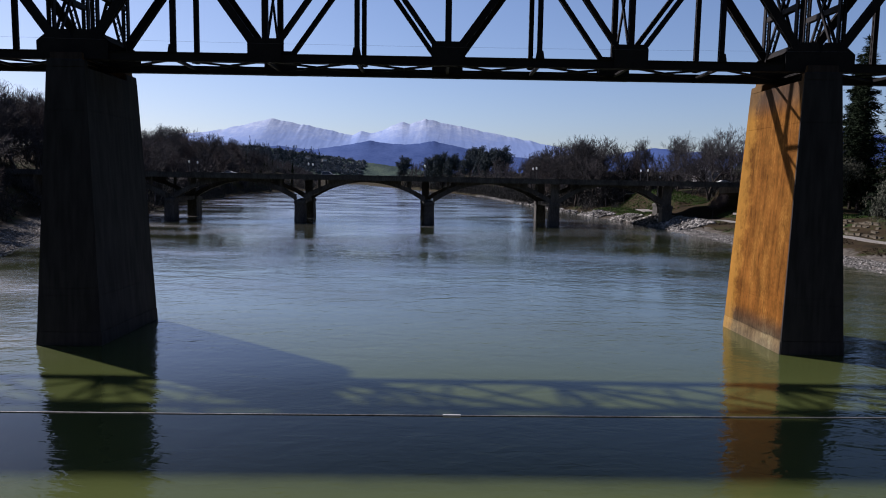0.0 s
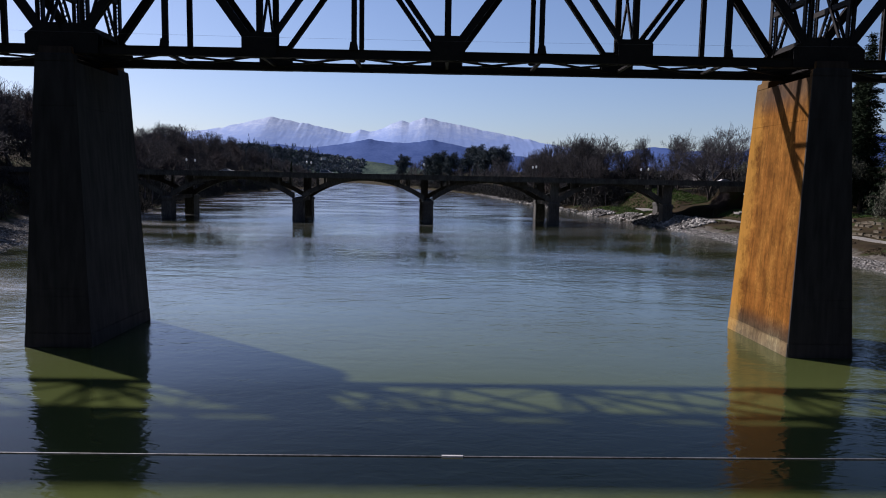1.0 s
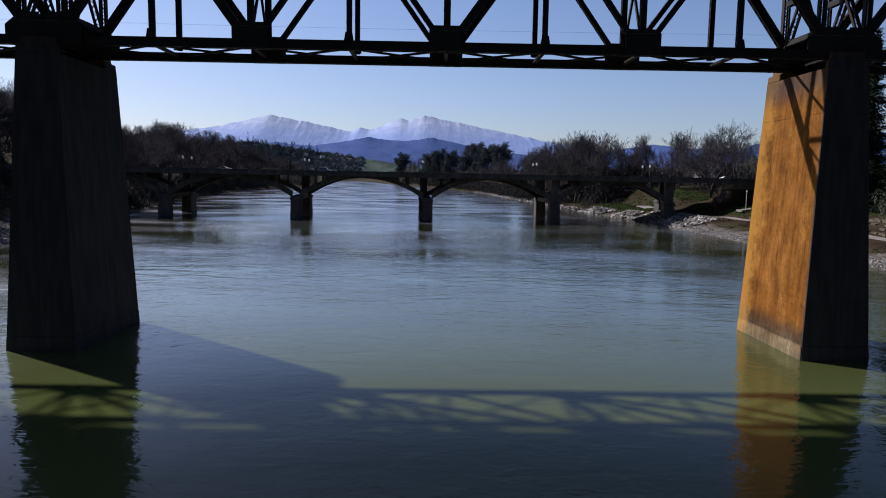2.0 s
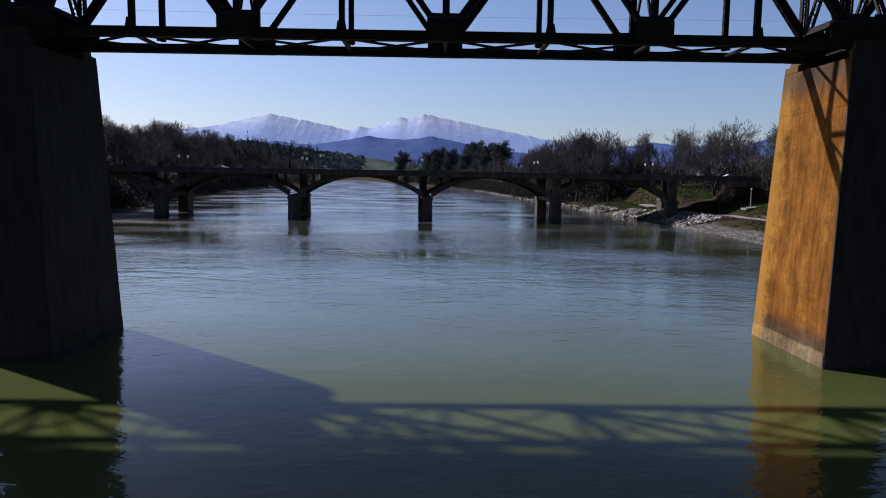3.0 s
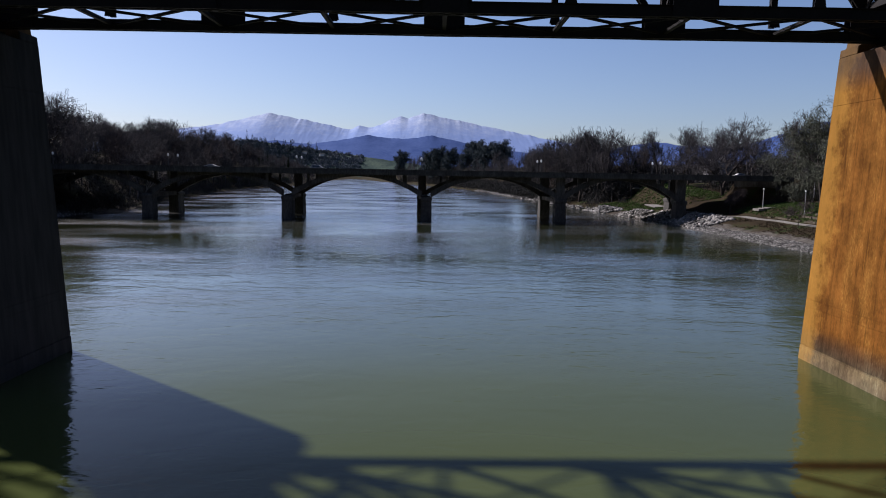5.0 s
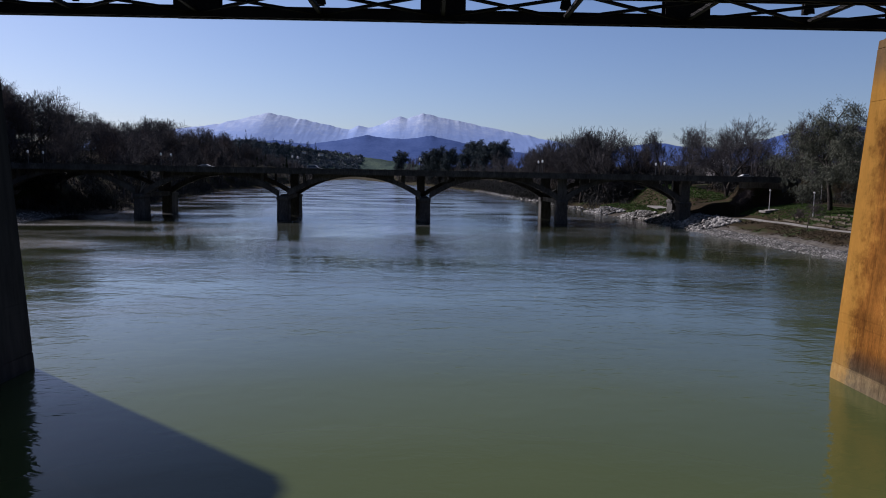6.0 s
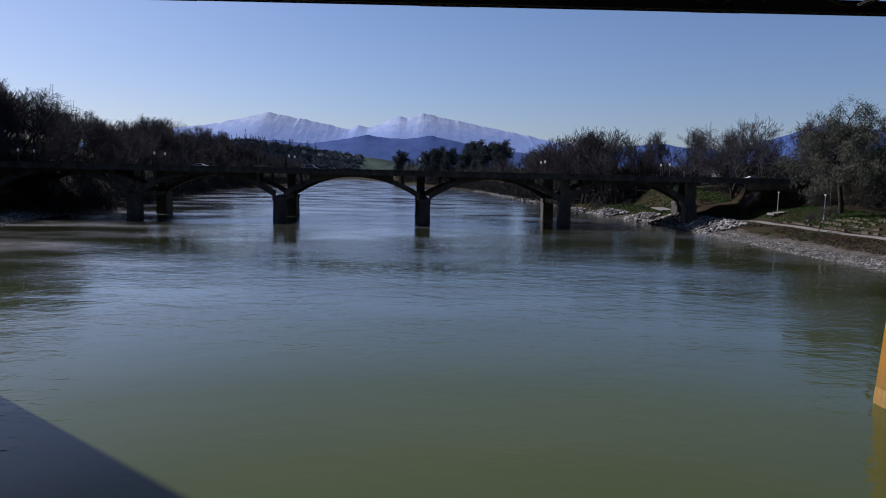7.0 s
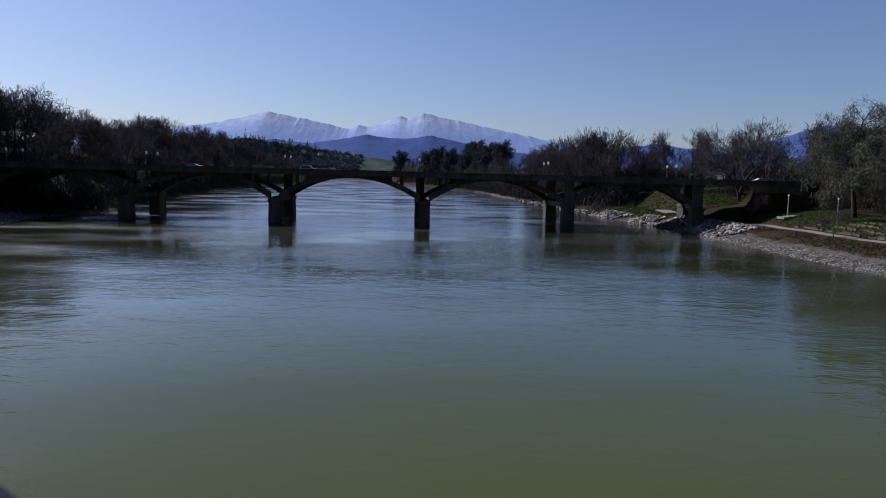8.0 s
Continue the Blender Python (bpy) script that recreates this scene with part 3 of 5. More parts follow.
def build_span(x0):
    """One 54 m deck truss span from pier to pier; all parts in the span's own coordinates."""
    thing = tagged(empty("truss_span", (x0, 0, 0)), "black riveted steel deck truss span of a railway bridge", "bridge span", "spans of the railway bridge")
    lo = [13.6 * k for k in range(5)]
    stout = {(0, 1): 0.62, (1, -1): 0.60, (2, 1): 0.54, (4, -1): 0.62}
    hi = [6.8 + 13.6 * k for k in range(4)]
    allx = sorted(lo + hi)
    for y in TRUSS_Y:
        for a, b in zip(allx, allx[1:]):
            bm = bmesh.new()
            lo_z, hi_z = CHORD[y]
            cz, h = (lo_z + hi_z) / 2, (hi_z - lo_z) / 2
            for s in (-0.2, 0.2):
                beam(bm, (a, y + s, cz), (b, y + s, cz), 0.05, 2 * h)
                beam(bm, (a, y + s * 1.2, hi_z), (b, y + s * 1.2, hi_z), 0.11, 0.03)
                beam(bm, (a, y + s * 1.2, lo_z), (b, y + s * 1.2, lo_z), 0.11, 0.03)
            steps = 9
            for i in range(steps):
                k = 0.2 if i % 2 else -0.2
                beam(bm, (a + 6.8 * i / steps, y + k, lo_z - 0.02), (a + 6.8 * (i + 1) / steps, y - k, lo_z - 0.02), 0.09, 0.016, (1, 1, 0))
            beam(bm, (a, y, hi_z + 0.02), (b, y, hi_z + 0.02), 0.46, 0.03)
            part("bottom_chord", bm, STEEL, thing)
            bm = bmesh.new()
            laced(bm, (a, y, ZT), (b, y, ZT), 0.6, 0.75)
            beam(bm, (a, y, ZT + 0.39), (b, y, ZT + 0.39), 0.7, 0.03)
            part("top_chord", bm, STEEL, thing)
        for k, x in enumerate(lo):
            for dx in (-6.8, 6.8):
                if 0 <= x + dx <= 54.4:
                    bm = bmesh.new()
                    deep = stout.get((k, 1 if dx > 0 else -1), 0.36)
                    laced(bm, (x + dx * 0.03, y, ZB + 0.2), (x + dx * 0.97, y, ZT - 0.2), 0.42, deep)
                    beam(bm, (x + dx * 0.03, y, ZB + 0.2), (x + dx * 0.97, y, ZT - 0.2), 0.3, 0.05)
                    part("diagonal", bm, STEEL, thing)
            bm = bmesh.new()
            if 0 < k < 4:
                laced(bm, (x, y, ZB + 0.4), (x, y, ZT - 0.35), 0.42, 0.42, (0, 1, 0), 0.6)
                part("post", bm, STEEL, thing)
            else:
                e = 1.1 if k == 0 else -1.1
                laced(bm, (x + e, y, ZB + 0.4), (x + e, y, ZT - 0.35), 0.5, 0.4, (1, 0, 0), 0.4, 0.06)
                part("end_post", bm, STEEL, thing)
            for s in (-0.33, 0.33):
                bm = bmesh.new()
                w = 1.25 if 0 < k < 4 else 2.1
                l, r = (-w if k else -0.5), (w if k < 4 else 0.5)
                zt = ZB + (1.5 if 0 < k < 4 else 1.9)
                drop, cut = (0.3, 0.82) if 0 < k < 4 else (0.85, 0.5)
                zl = CHORD[y][0] - 0.02
                ring0 = [(x + l, y + s - 0.012, zl), (x + r, y + s - 0.012, zl), (x + r, y + s - 0.012, zt - drop), (x + r * cut, y + s - 0.012, zt), (x + l * cut, y + s - 0.012, zt), (x + l, y + s - 0.012, zt - drop)]
                prism(bm, [ring0, [(p[0], p[1] + 0.024, p[2]) for p in ring0]])
                part("gusset_plate", bm, STEEL, thing)
        for x in hi:
            bm = bmesh.new()
            laced(bm, (x, y, ZB + 0.4), (x, y, ZT - 0.35), 0.36, 0.36, (0, 1, 0), 0.6)
            part("hanger", bm, STEEL, thing)
            for z0, z1, w in ((ZB + 0.38, ZB + 0.95, 0.34), (ZT - 1.3, ZT + 0.3, 1.2)):
                bm = bmesh.new()
                ring0 = [(x - w, y - 0.30, z0), (x + w, y - 0.30, z0), (x + w * 0.7, y - 0.30, z1), (x - w * 0.7, y - 0.30, z1)]
                prism(bm, [ring0, [(p[0], p[1] + 0.02, p[2]) for p in ring0]])
                part("gusset_plate", bm, STEEL, thing)
    y0, y1 = TRUSS_Y[0] + 0.28, TRUSS_Y[1] - 0.28
    for a, b in zip(allx, allx[1:]):
        for za, ya, yb in ((ZB - 0.1, y0, y1), (ZB - 0.1, y1, y0)):
            bm = bmesh.new()
            laced(bm, (a + 0.3, ya, za), (b - 0.3, yb, za), 0.10, 0.18, (0, 0, 1), 0.45, 0.04)
            part("lateral_brace", bm, STEEL, thing)
        bm = bmesh.new()
        beam(bm, (a + 0.3, y0, ZT), (b - 0.3, y1, ZT), 0.2, 0.2)
        part("lateral_brace", bm, STEEL, thing)
    for x in allx:
        bm = bmesh.new()
        laced(bm, (x, y0, ZB - 0.05), (x, y1, ZB - 0.05), 0.2, 0.26, (0, 0, 1), 0.45, 0.05)
        part("bottom_strut", bm, STEEL, thing)
        xs = x + (1.1 if x == 0 else -1.1 if x == 54.4 else 0)
        if x in lo:
            w = 0.5 if x in (0, 54.4) else 0.14
            for za, zb in ((ZB + 0.9, ZT - 0.5), (ZT - 0.5, ZB + 0.9)):
                bm = bmesh.new()
                laced(bm, (xs, y0, za), (xs, y1, zb), w, 0.24, (1, 0, 0), 0.45, 0.05)
                part("sway_brace", bm, STEEL, thing)
            if x in (0, 54.4):
                for z in (ZB + 1.6, (ZB + ZT) / 2):
                    bm = bmesh.new()
                    laced(bm, (xs, y0, z), (xs, y1, z), 0.4, 0.4, (1, 0, 0), 0.45, 0.05)
                    part("sway_brace", bm, STEEL, thing)
        bm = bmesh.new()
        xf = min(max(x, 0.25), 54.15)
        beam(bm, (xf, TRUSS_Y[0] - 1.0, ZT + 0.85), (xf, TRUSS_Y[1] + 1.0, ZT + 0.85), 0.04, 0.85, (1, 0, 0))
        for z in (ZT + 0.43, ZT + 1.27):
            beam(bm, (xf, TRUSS_Y[0] - 1.0, z), (xf, TRUSS_Y[1] + 1.0, z), 0.4, 0.04, (1, 0, 0))
        part("floor_beam", bm, STEEL, thing)
    for y in (52.1, 53.1, 53.8, 54.8):
        bm = bmesh.new()
        beam(bm, (0.05, y, ZT + 1.0), (54.35, y, ZT + 1.0), 0.04, 0.6)
        beam(bm, (0.05, y, ZT + 1.3), (54.35, y, ZT + 1.3), 0.3, 0.03)
        part("stringer", bm, STEEL, thing)
    bm = bmesh.new()
    for i in range(138):
        beam(bm, (-0.2 + 0.4 * i, 50.4, ZT + 1.44), (-0.2 + 0.4 * i, 56.5, ZT + 1.44), 0.25, 0.26, (1, 0, 0))
    tagged(part("sleepers", bm, TIMBER, thing, "creosoted timber sleepers of the bridge deck"), kind="stuff")
    for y in (52.73, 54.17):
        bm = bmesh.new()
        for w, h, z in ((0.14, 0.03, 1.585), (0.025, 0.11, 1.65), (0.07, 0.045, 1.72)):
            beam(bm, (-0.47, y, ZT + z), (54.87, y, ZT + z), w, h)
        part("rail", bm, RAIL, thing, "worn steel running rail")
    for y in (50.0, 56.9):
        for k in range(12):
            bm = bmesh.new()
            box(bm, -0.47 + 4.615 * k, 4.13 + 4.615 * k, y - 0.55, y + 0.55, ZT + 1.30, ZT + 1.38)
            part("walkway_plank", bm, TIMBER, thing)
            bm = bmesh.new()
            beam(bm, (2.3 + 4.53 * k, y + (0.5 if y > 53 else -0.5), ZT + 1.38), (2.3 + 4.53 * k, y + (0.5 if y > 53 else -0.5), ZT + 2.45), 0.06, 0.06)
            part("rail_post", bm, STEEL, thing)
        for z in (1.95, 2.45):
            bm = bmesh.new()
            ye = y + (0.5 if y > 53 else -0.5)
            beam(bm, (-0.47, ye, ZT + z), (54.87, ye, ZT + z), 0.05, 0.05)
            part("handrail", bm, STEEL, thing)
    return thing


span = build_span(-26.65)
for x0 in (-82.05, 28.75):
    copy_thing(span, pose(x0, 0, 0))


def build_cable(name, label, y, z, slope, sag, x0, x1, radius, posts):
    thing = tagged(empty(name), label, "cable")
    c = bpy.data.curves.new("wire", "CURVE")
    c.dimensions, c.bevel_depth, c.bevel_resolution = "3D", radius, 2
    sp = c.splines.new("POLY")
    n = 60
    sp.points.add(n)
    for k in range(n + 1):
        x = x0 + (x1 - x0) * k / n
        sp.points[k].co = (x, y, z + slope * x + sag * x * x, 1)
    c.materials.append(CABLE)
    tmp = new("wire_curve", c)
    me = bpy.data.meshes.new_from_object(tmp.evaluated_get(bpy.context.evaluated_depsgraph_get()))
    bpy.data.objects.remove(tmp)
    wire = new("wire", me)
    wire.parent = thing
    if posts:
        for x in (x0, x1):
            bm = bmesh.new()
            bmesh.ops.create_cone(bm, cap_ends=True, segments=10, radius1=0.19, radius2=0.13, depth=16, matrix=pose(x, y, z + slope * x + sag * x * x - 7.4))
            part("pole", bm, TIMBER, thing, "creosoted timber pole")
    return thing


wire = build_cable("overhead_cable", "thin grey overhead cable with a splice sleeve crossing the river", 7.15, 9.9, 0.005, 0.0003, -96, 96, 0.011, True)
for y, z in ((45.4, 21.42),):
    build_cable("overhead_wire", "hair-thin dark overhead wire beside the railway bridge", y, z, 0.0, 0.0002, -96, 96, 0.0045, True)
bm = bmesh.new()
bmesh.ops.create_cone(bm, cap_ends=True, segments=8, radius1=0.02, radius2=0.02, depth=0.2, matrix=pose(0.02, 7.15, 9.9, 0, 90, 0))
part("splice_sleeve", bm, WHITE_PAINT, wire, "pale splice sleeve")


# ------------------------------------------------------------------ road bridge upstream
RIB_Y = (201.0, 224.0)
ROAD_X = [-2.3 + 38.6 * k for k in range(-3, 3)]


def deck_z(x):
    return 13.25 - 0.003 * x


def foot_x(cx, ry):
    """Where a pier stands: the last one is set back along the skewed bank."""
    if cx > 70:
        return 69.0 if ry < 215 else 75.0
    if 30 < cx < 40:
        return 35.2 if ry < 215 else 34.6
    return cx - (0.0 if ry < 215 else 1.6)


def build_road_bridge():
    thing = tagged(empty("arch_bridge"), "old grey concrete road bridge with open-spandrel arches", "bridge")
    for cx in ROAD_X:
        for ry in RIB_Y:
            x = foot_x(cx, ry)
            bm = bmesh.new()
            long = 1.7 if ry < 215 else 2.7
            prism(bm, [[(x - a, ry - b, z), (x + a, ry - b, z), (x + a, ry + b * long, z), (x - a, ry + b * long, z)] for a, b, z in ((1.62, 1.5, -3.2), (1.46, 1.3, 5.4), (1.64, 1.5, 5.5), (1.64, 1.5, 6.3), (1.35, 1.1, 6.6))])
            bevelled(bm, 0.12)
            part("pier_shaft", bm, CONCRETE, thing)
            if ry > 215 or cx > 30:
                bm = bmesh.new()
                box(bm, x - 1.2, x + 1.2, ry - 0.9, ry + 0.9, 6.2, deck_z(x) - 0.6)
                bevelled(bm, 0.06)
                part("spandrel_column", bm, CONCRETE, thing)
        bm = bmesh.new()
        prism(bm, [[(foot_x(cx, y) - 1.1, y, 5.6), (foot_x(cx, y) + 1.1, y, 5.6), (foot_x(cx, y) + 1.1, y, 6.8), (foot_x(cx, y) - 1.1, y, 6.8)] for y in (RIB_Y[0] + 1.2, RIB_Y[1] - 1.2)])
        bmesh.ops.recalc_face_normals(bm, faces=bm.faces)
        part("cross_wall", bm, CONCRETE, thing)
    for a, b in zip(ROAD_X, ROAD_X[1:]):
        for ry in RIB_Y:
            x0, x1 = foot_x(a, ry) + 1.2, foot_x(b, ry) - 1.2
            bm = bmesh.new()
            n = 28
            rings = []
            for i in range(n + 1):
                u = i / n
                v = 2 * u - 1
                x = x0 + (x1 - x0) * u
                low = 6.3 + 5.75 * (1 - abs(v) ** 2.15)
                thick = 1.0 + 0.75 * abs(v) ** 2
                rings.append([(x, ry - 0.8, low), (x, ry + 0.8, low), (x, ry + 0.8, low + thick), (x, ry - 0.8, low + thick)])
            prism(bm, rings)
            bmesh.ops.recalc_face_normals(bm, faces=bm.faces)
            part("arch_rib", bm, CONCRETE, thing)
            mid, half = (x0 + x1) / 2, (x1 - x0) / 2
            for v in (-0.75, 0.75):
                x = mid + v * half
                low = 6.6 + 5.75 * (1 - abs(v) ** 2.15)
                bm = bmesh.new()
                box(bm, x - 0.3, x + 0.3, ry - 0.6, ry + 0.6, low, deck_z(x) - 0.55)
                part("spandrel_column", bm, CONCRETE, thing)
            bm = bmesh.new()
            rings = []
            for i in range(21):
                v = -0.6 + 1.2 * i / 20
                x, low = mid + v * half, 6.9 + 5.75 * (1 - abs(v) ** 2.15)
                top = max(low + 0.1, deck_z(x) - 0.5)
                rings.append([(x, ry - 0.6, low), (x, ry + 0.6, low), (x, ry + 0.6, top), (x, ry - 0.6, top)])
            prism(bm, rings)
            bmesh.ops.recalc_face_normals(bm, faces=bm.faces)
            part("spandrel_wall", bm, CONCRETE, thing)
    xs = np.arange(-139, 100.0, 4.5)
    for a, b in zip(xs, xs[1:]):
        za, zb = deck_z(a), deck_z(b)
        bm = bmesh.new()
        prism(bm, [[(x, 198.4, z - 0.5), (x, 226.6, z - 0.5), (x, 226.6, z), (x, 198.4, z)] for x, z in ((a, za), (b, zb))])
        part("deck_slab", bm, ASPHALT, thing)
        for y in (198.5, 226.5):
            bm = bmesh.new()
            prism(bm, [[(x, y - 0.3, z - 0.75), (x, y + 0.3, z - 0.75), (x, y + 0.3, z + 0.22), (x, y - 0.3, z + 0.22)] for x, z in ((a + 0.01, za), (b - 0.01, zb))])
            part("fascia_beam", bm, CONCRETE, thing)
            bm = bmesh.new()
            prism(bm, [[(x, y - 0.14, z + 0.60), (x, y + 0.14, z + 0.60), (x, y + 0.14, z + 0.80), (x, y - 0.14, z + 0.80)] for x, z in ((a + 0.01, za), (b - 0.01, zb))])
            part("parapet_rail", bm, CONCRETE, thing)
            bm = bmesh.new()
            box(bm, a - 0.22, a + 0.22, y - 0.2, y + 0.2, za + 0.2, za + 0.9)
            part("parapet_post", bm, CONCRETE, thing)
            bm = bmesh.new()
            prism(bm, [[(x, y - 0.09, z + 0.2), (x, y + 0.09, z + 0.2), (x, y + 0.09, z + 0.61), (x, y - 0.09, z + 0.61)] for x, z in ((a + 0.2, za), (b - 0.2, zb))])
            part("parapet_panel", bm, CONCRETE, thing)
    for x0, x1, y1 in ((-139, -119, 225.8), (95.2, 99, 225.8)):
        bm = bmesh.new()
        box(bm, x0, x1, 199.2, y1, 1.0, deck_z((x0 + x1) / 2) - 0.55)
        bevelled(bm, 0.1)
        part("abutment", bm, CONCRETE, thing)
    return thing


build_road_bridge()


def lathe(bm, profile, segments=10, m=Matrix()):
    """Turned shape about z from (radius, height) pairs."""
    rings = [[m @ Vector((r * math.cos(2 * math.pi * k / segments), r * math.sin(2 * math.pi * k / segments), z)) for k in range(segments)] for r, z in profile]
    prism(bm, rings)


def build_street_lamp():
    thing = tagged(empty("street_lamp"), "slender street lamp with a white acorn globe on the road bridge", "street lamp", "lamps of the road bridge")
    bm = bmesh.new()
    lathe(bm, [(0.22, 0), (0.2, 0.35), (0.11, 0.5), (0.075, 3.2), (0.10, 3.3), (0.12, 3.42)])
    part("post", bm, POST_METAL, thing)
    bm = bmesh.new()
    lathe(bm, [(0.12, 3.42), (0.24, 3.6), (0.27, 3.85), (0.2, 4.1), (0.06, 4.25)])
    part("globe", bm, GLOBE, thing, "white glass globe")
    bm = bmesh.new()
    lathe(bm, [(0.08, 4.24), (0.05, 4.32), (0.02, 4.48)], 8)
    part("finial", bm, POST_METAL, thing)
    return thing


lamp = build_street_lamp()
first = True
for x in (-109, -73.5, -38.2, -3.7, 29.5, 62.8):
    for y in (200.2, 207.2):
        m = pose(x, y, deck_z(x))
        if first:
            lamp.matrix_basis, first = m, False
        else:
            copy_thing(lamp, m)


def build_car(name, label, at, boxy):
    thing = tagged(empty(name, at), label, "car")
    bm = bmesh.new()
    half = 0.88
    prof = [(-2.3, 0.45), (-2.32, 0.85), (-2.1, 0.98), (1.2, 0.98), (2.2, 0.86), (2.36, 0.5), (2.3, 0.32), (-2.2, 0.32)]
    prism(bm, [[(x, y, z) for x, z in prof] for y in (-half, half)])
    bevelled(bm, 0.08)
    part("body", bm, WHITE_PAINT, thing)
    bm = bmesh.new()
    top = 1.75 if boxy else 1.42
    prof = [(-2.15 if boxy else -1.7, 0.97), (-1.95 if boxy else -1.1, top - 0.06), (-1.6 if boxy else -0.9, top), (0.2, top), (1.15, 0.97)]
    prism(bm, [[(x, y * (0.8 if z > 1.1 else 0.95), z) for x, z in prof] for y in (-half, half)])
    bevelled(bm, 0.05)
    cabin = part("cabin", bm, WHITE_PAINT, thing)
    bm = bmesh.new()
    prof = [(-1.9 if boxy else -1.35, 1.03), (-1.75 if boxy else -1.0, top - 0.12), (0.15, top - 0.12), (0.9, 1.03)]
    prism(bm, [[(x, y * (0.84 if z > 1.1 else 0.975), z) for x, z in prof] for y in (-half, half)])
    part("window", bm, DARK_GLASS, cabin, "dark side glass")
    for wx in (-1.4, 1.45):
        for wy in (-0.8, 0.8):
            bm = bmesh.new()
            bmesh.ops.create_cone(bm, cap_ends=True, segments=14, radius1=0.33, radius2=0.33, depth=0.22, matrix=pose(wx, wy, 0.33, 90, 0, 0))
            part("wheel", bm, TYRE, thing)
    return thing


build_car("white_car", "white saloon car on the road bridge", (-63, 205, deck_z(-63) + 0.01), False)
build_car("silver_van", "pale estate car on the road bridge", (-33, 205, deck_z(-33) + 0.01), True)


# ------------------------------------------------------------------ trees
def segments_mesh(segs, sides=3):
    """Tapered open prisms along (p, q, r0, r1) rows, as arrays."""
    p = np.array([s[0] for s in segs], float)
    q = np.array([s[1] for s in segs], float)
    r0 = np.array([s[2] for s in segs])[:, None]
    r1 = np.array([s[3] for s in segs])[:, None]
    d = q - p
    d /= np.linalg.norm(d, axis=1, keepdims=True) + 1e-9
    ref = np.where(np.abs(d[:, 2:3]) > 0.9, [[1.0, 0, 0]], [[0, 0, 1.0]])
    u = np.cross(d, ref)
    u /= np.linalg.norm(u, axis=1, keepdims=True)
    v = np.cross(d, u)
    rings = []
    for base, r in ((p, r0), (q, r1)):
        for k in range(sides):
            a = 2 * math.pi * k / sides
            rings.append(base + r * (math.cos(a) * u + math.sin(a) * v))
    verts = np.stack(rings, 1).reshape(-1, 3)
    n = len(segs)
    b = (np.arange(n) * 2 * sides)[:, None]
    faces = []
    for k in range(sides):
        k2 = (k + 1) % sides
        faces.append(b + np.array([[k, k2, sides + k2, sides + k]]))
    return verts, np.concatenate(faces, 0)


def grow(rng, height, spread, depth, twig, droop=0.0, upright=0.5, splits=3):
    """Branch rows of a bare tree: limbs and twigs."""
    limbs, twigs = [], []

    def branch(p, d, length, r, level):
        n = 3 if level < 2 else 2
        for k in range(n):
            wob = rng.normal(0, 0.13 + 0.05 * level, 3)
            d = d + wob + np.array([0, 0, (upright * 0.12) - droop * 0.12 * level])
            d /= np.linalg.norm(d)
            q = p + d * length / n
            r2 = r * (0.86 if level < depth else 0.7)
            (limbs if level < 2 else twigs).append((p, q, max(r, twig), max(r2, twig)))
            p, r = q, r2
            if level < depth and (k > 0 or level > 0):
                for _ in range(rng.integers(1, splits)):
                    side = rng.normal(0, 1, 3)
                    side -= d * side.dot(d)
                    side /= np.linalg.norm(side)
                    ang = rng.uniform(0.45, 1.0) * spread
                    nd = d * math.cos(ang) + side * math.sin(ang)
                    branch(p, nd, length * rng.uniform(0.55, 0.8), r * 0.62, level + 1)
        if level < depth:
            branch(p, d, length * 0.7, r * 0.85, level + 1)

    branch(np.zeros(3), np.array([0.0, 0, 1]), height * 0.36, height * 0.018, 0)
    allz = max(s[1][2] for s in limbs + twigs)
    f = height / allz
    fix = lambda rows: [(a * f, b * f, r0, r1) for a, b, r0, r1 in rows]
    return fix(limbs), fix(twigs)


def make_bare_tree(seed, height, spread, depth, twig, mat, label, **kw):
    rng = np.random.default_rng(seed)
    limbs, twigs = grow(rng, height, spread, depth, twig, **kw)
    thing = tagged(empty("bare_tree"), label, "tree", "bare trees on the river banks")
    for name, rows, m, sides in (("trunk", limbs, BARK, 5), ("crown", twigs, mat, 3)):
        v, f = segments_mesh(rows, sides)
        ob = new(name, np_mesh(name, v, f, m))
        ob.parent = thing
    return thing


def leaf_quads(rng, centres, size, flat=0.0, slim=0.55, rise=0.0):
    """Small randomly turned leaf clumps as quads."""
    n = len(centres)
    a = rng.normal(0, 1, (n, 3))
    a[:, 2] = a[:, 2] * (1 - flat) + rise
    a /= np.linalg.norm(a, axis=1, keepdims=True)
    b = np.cross(a, rng.normal(0, 1, (n, 3)))
    b /= np.linalg.norm(b, axis=1, keepdims=True)
    s = size * rng.uniform(0.6, 1.3, (n, 1))
    c = np.asarray(centres)
    v = np.stack([c - a * s, c + b * s * slim, c + a * s, c - b * s * slim], 1).reshape(-1, 3)
    return v, np.arange(4 * n).reshape(-1, 4)


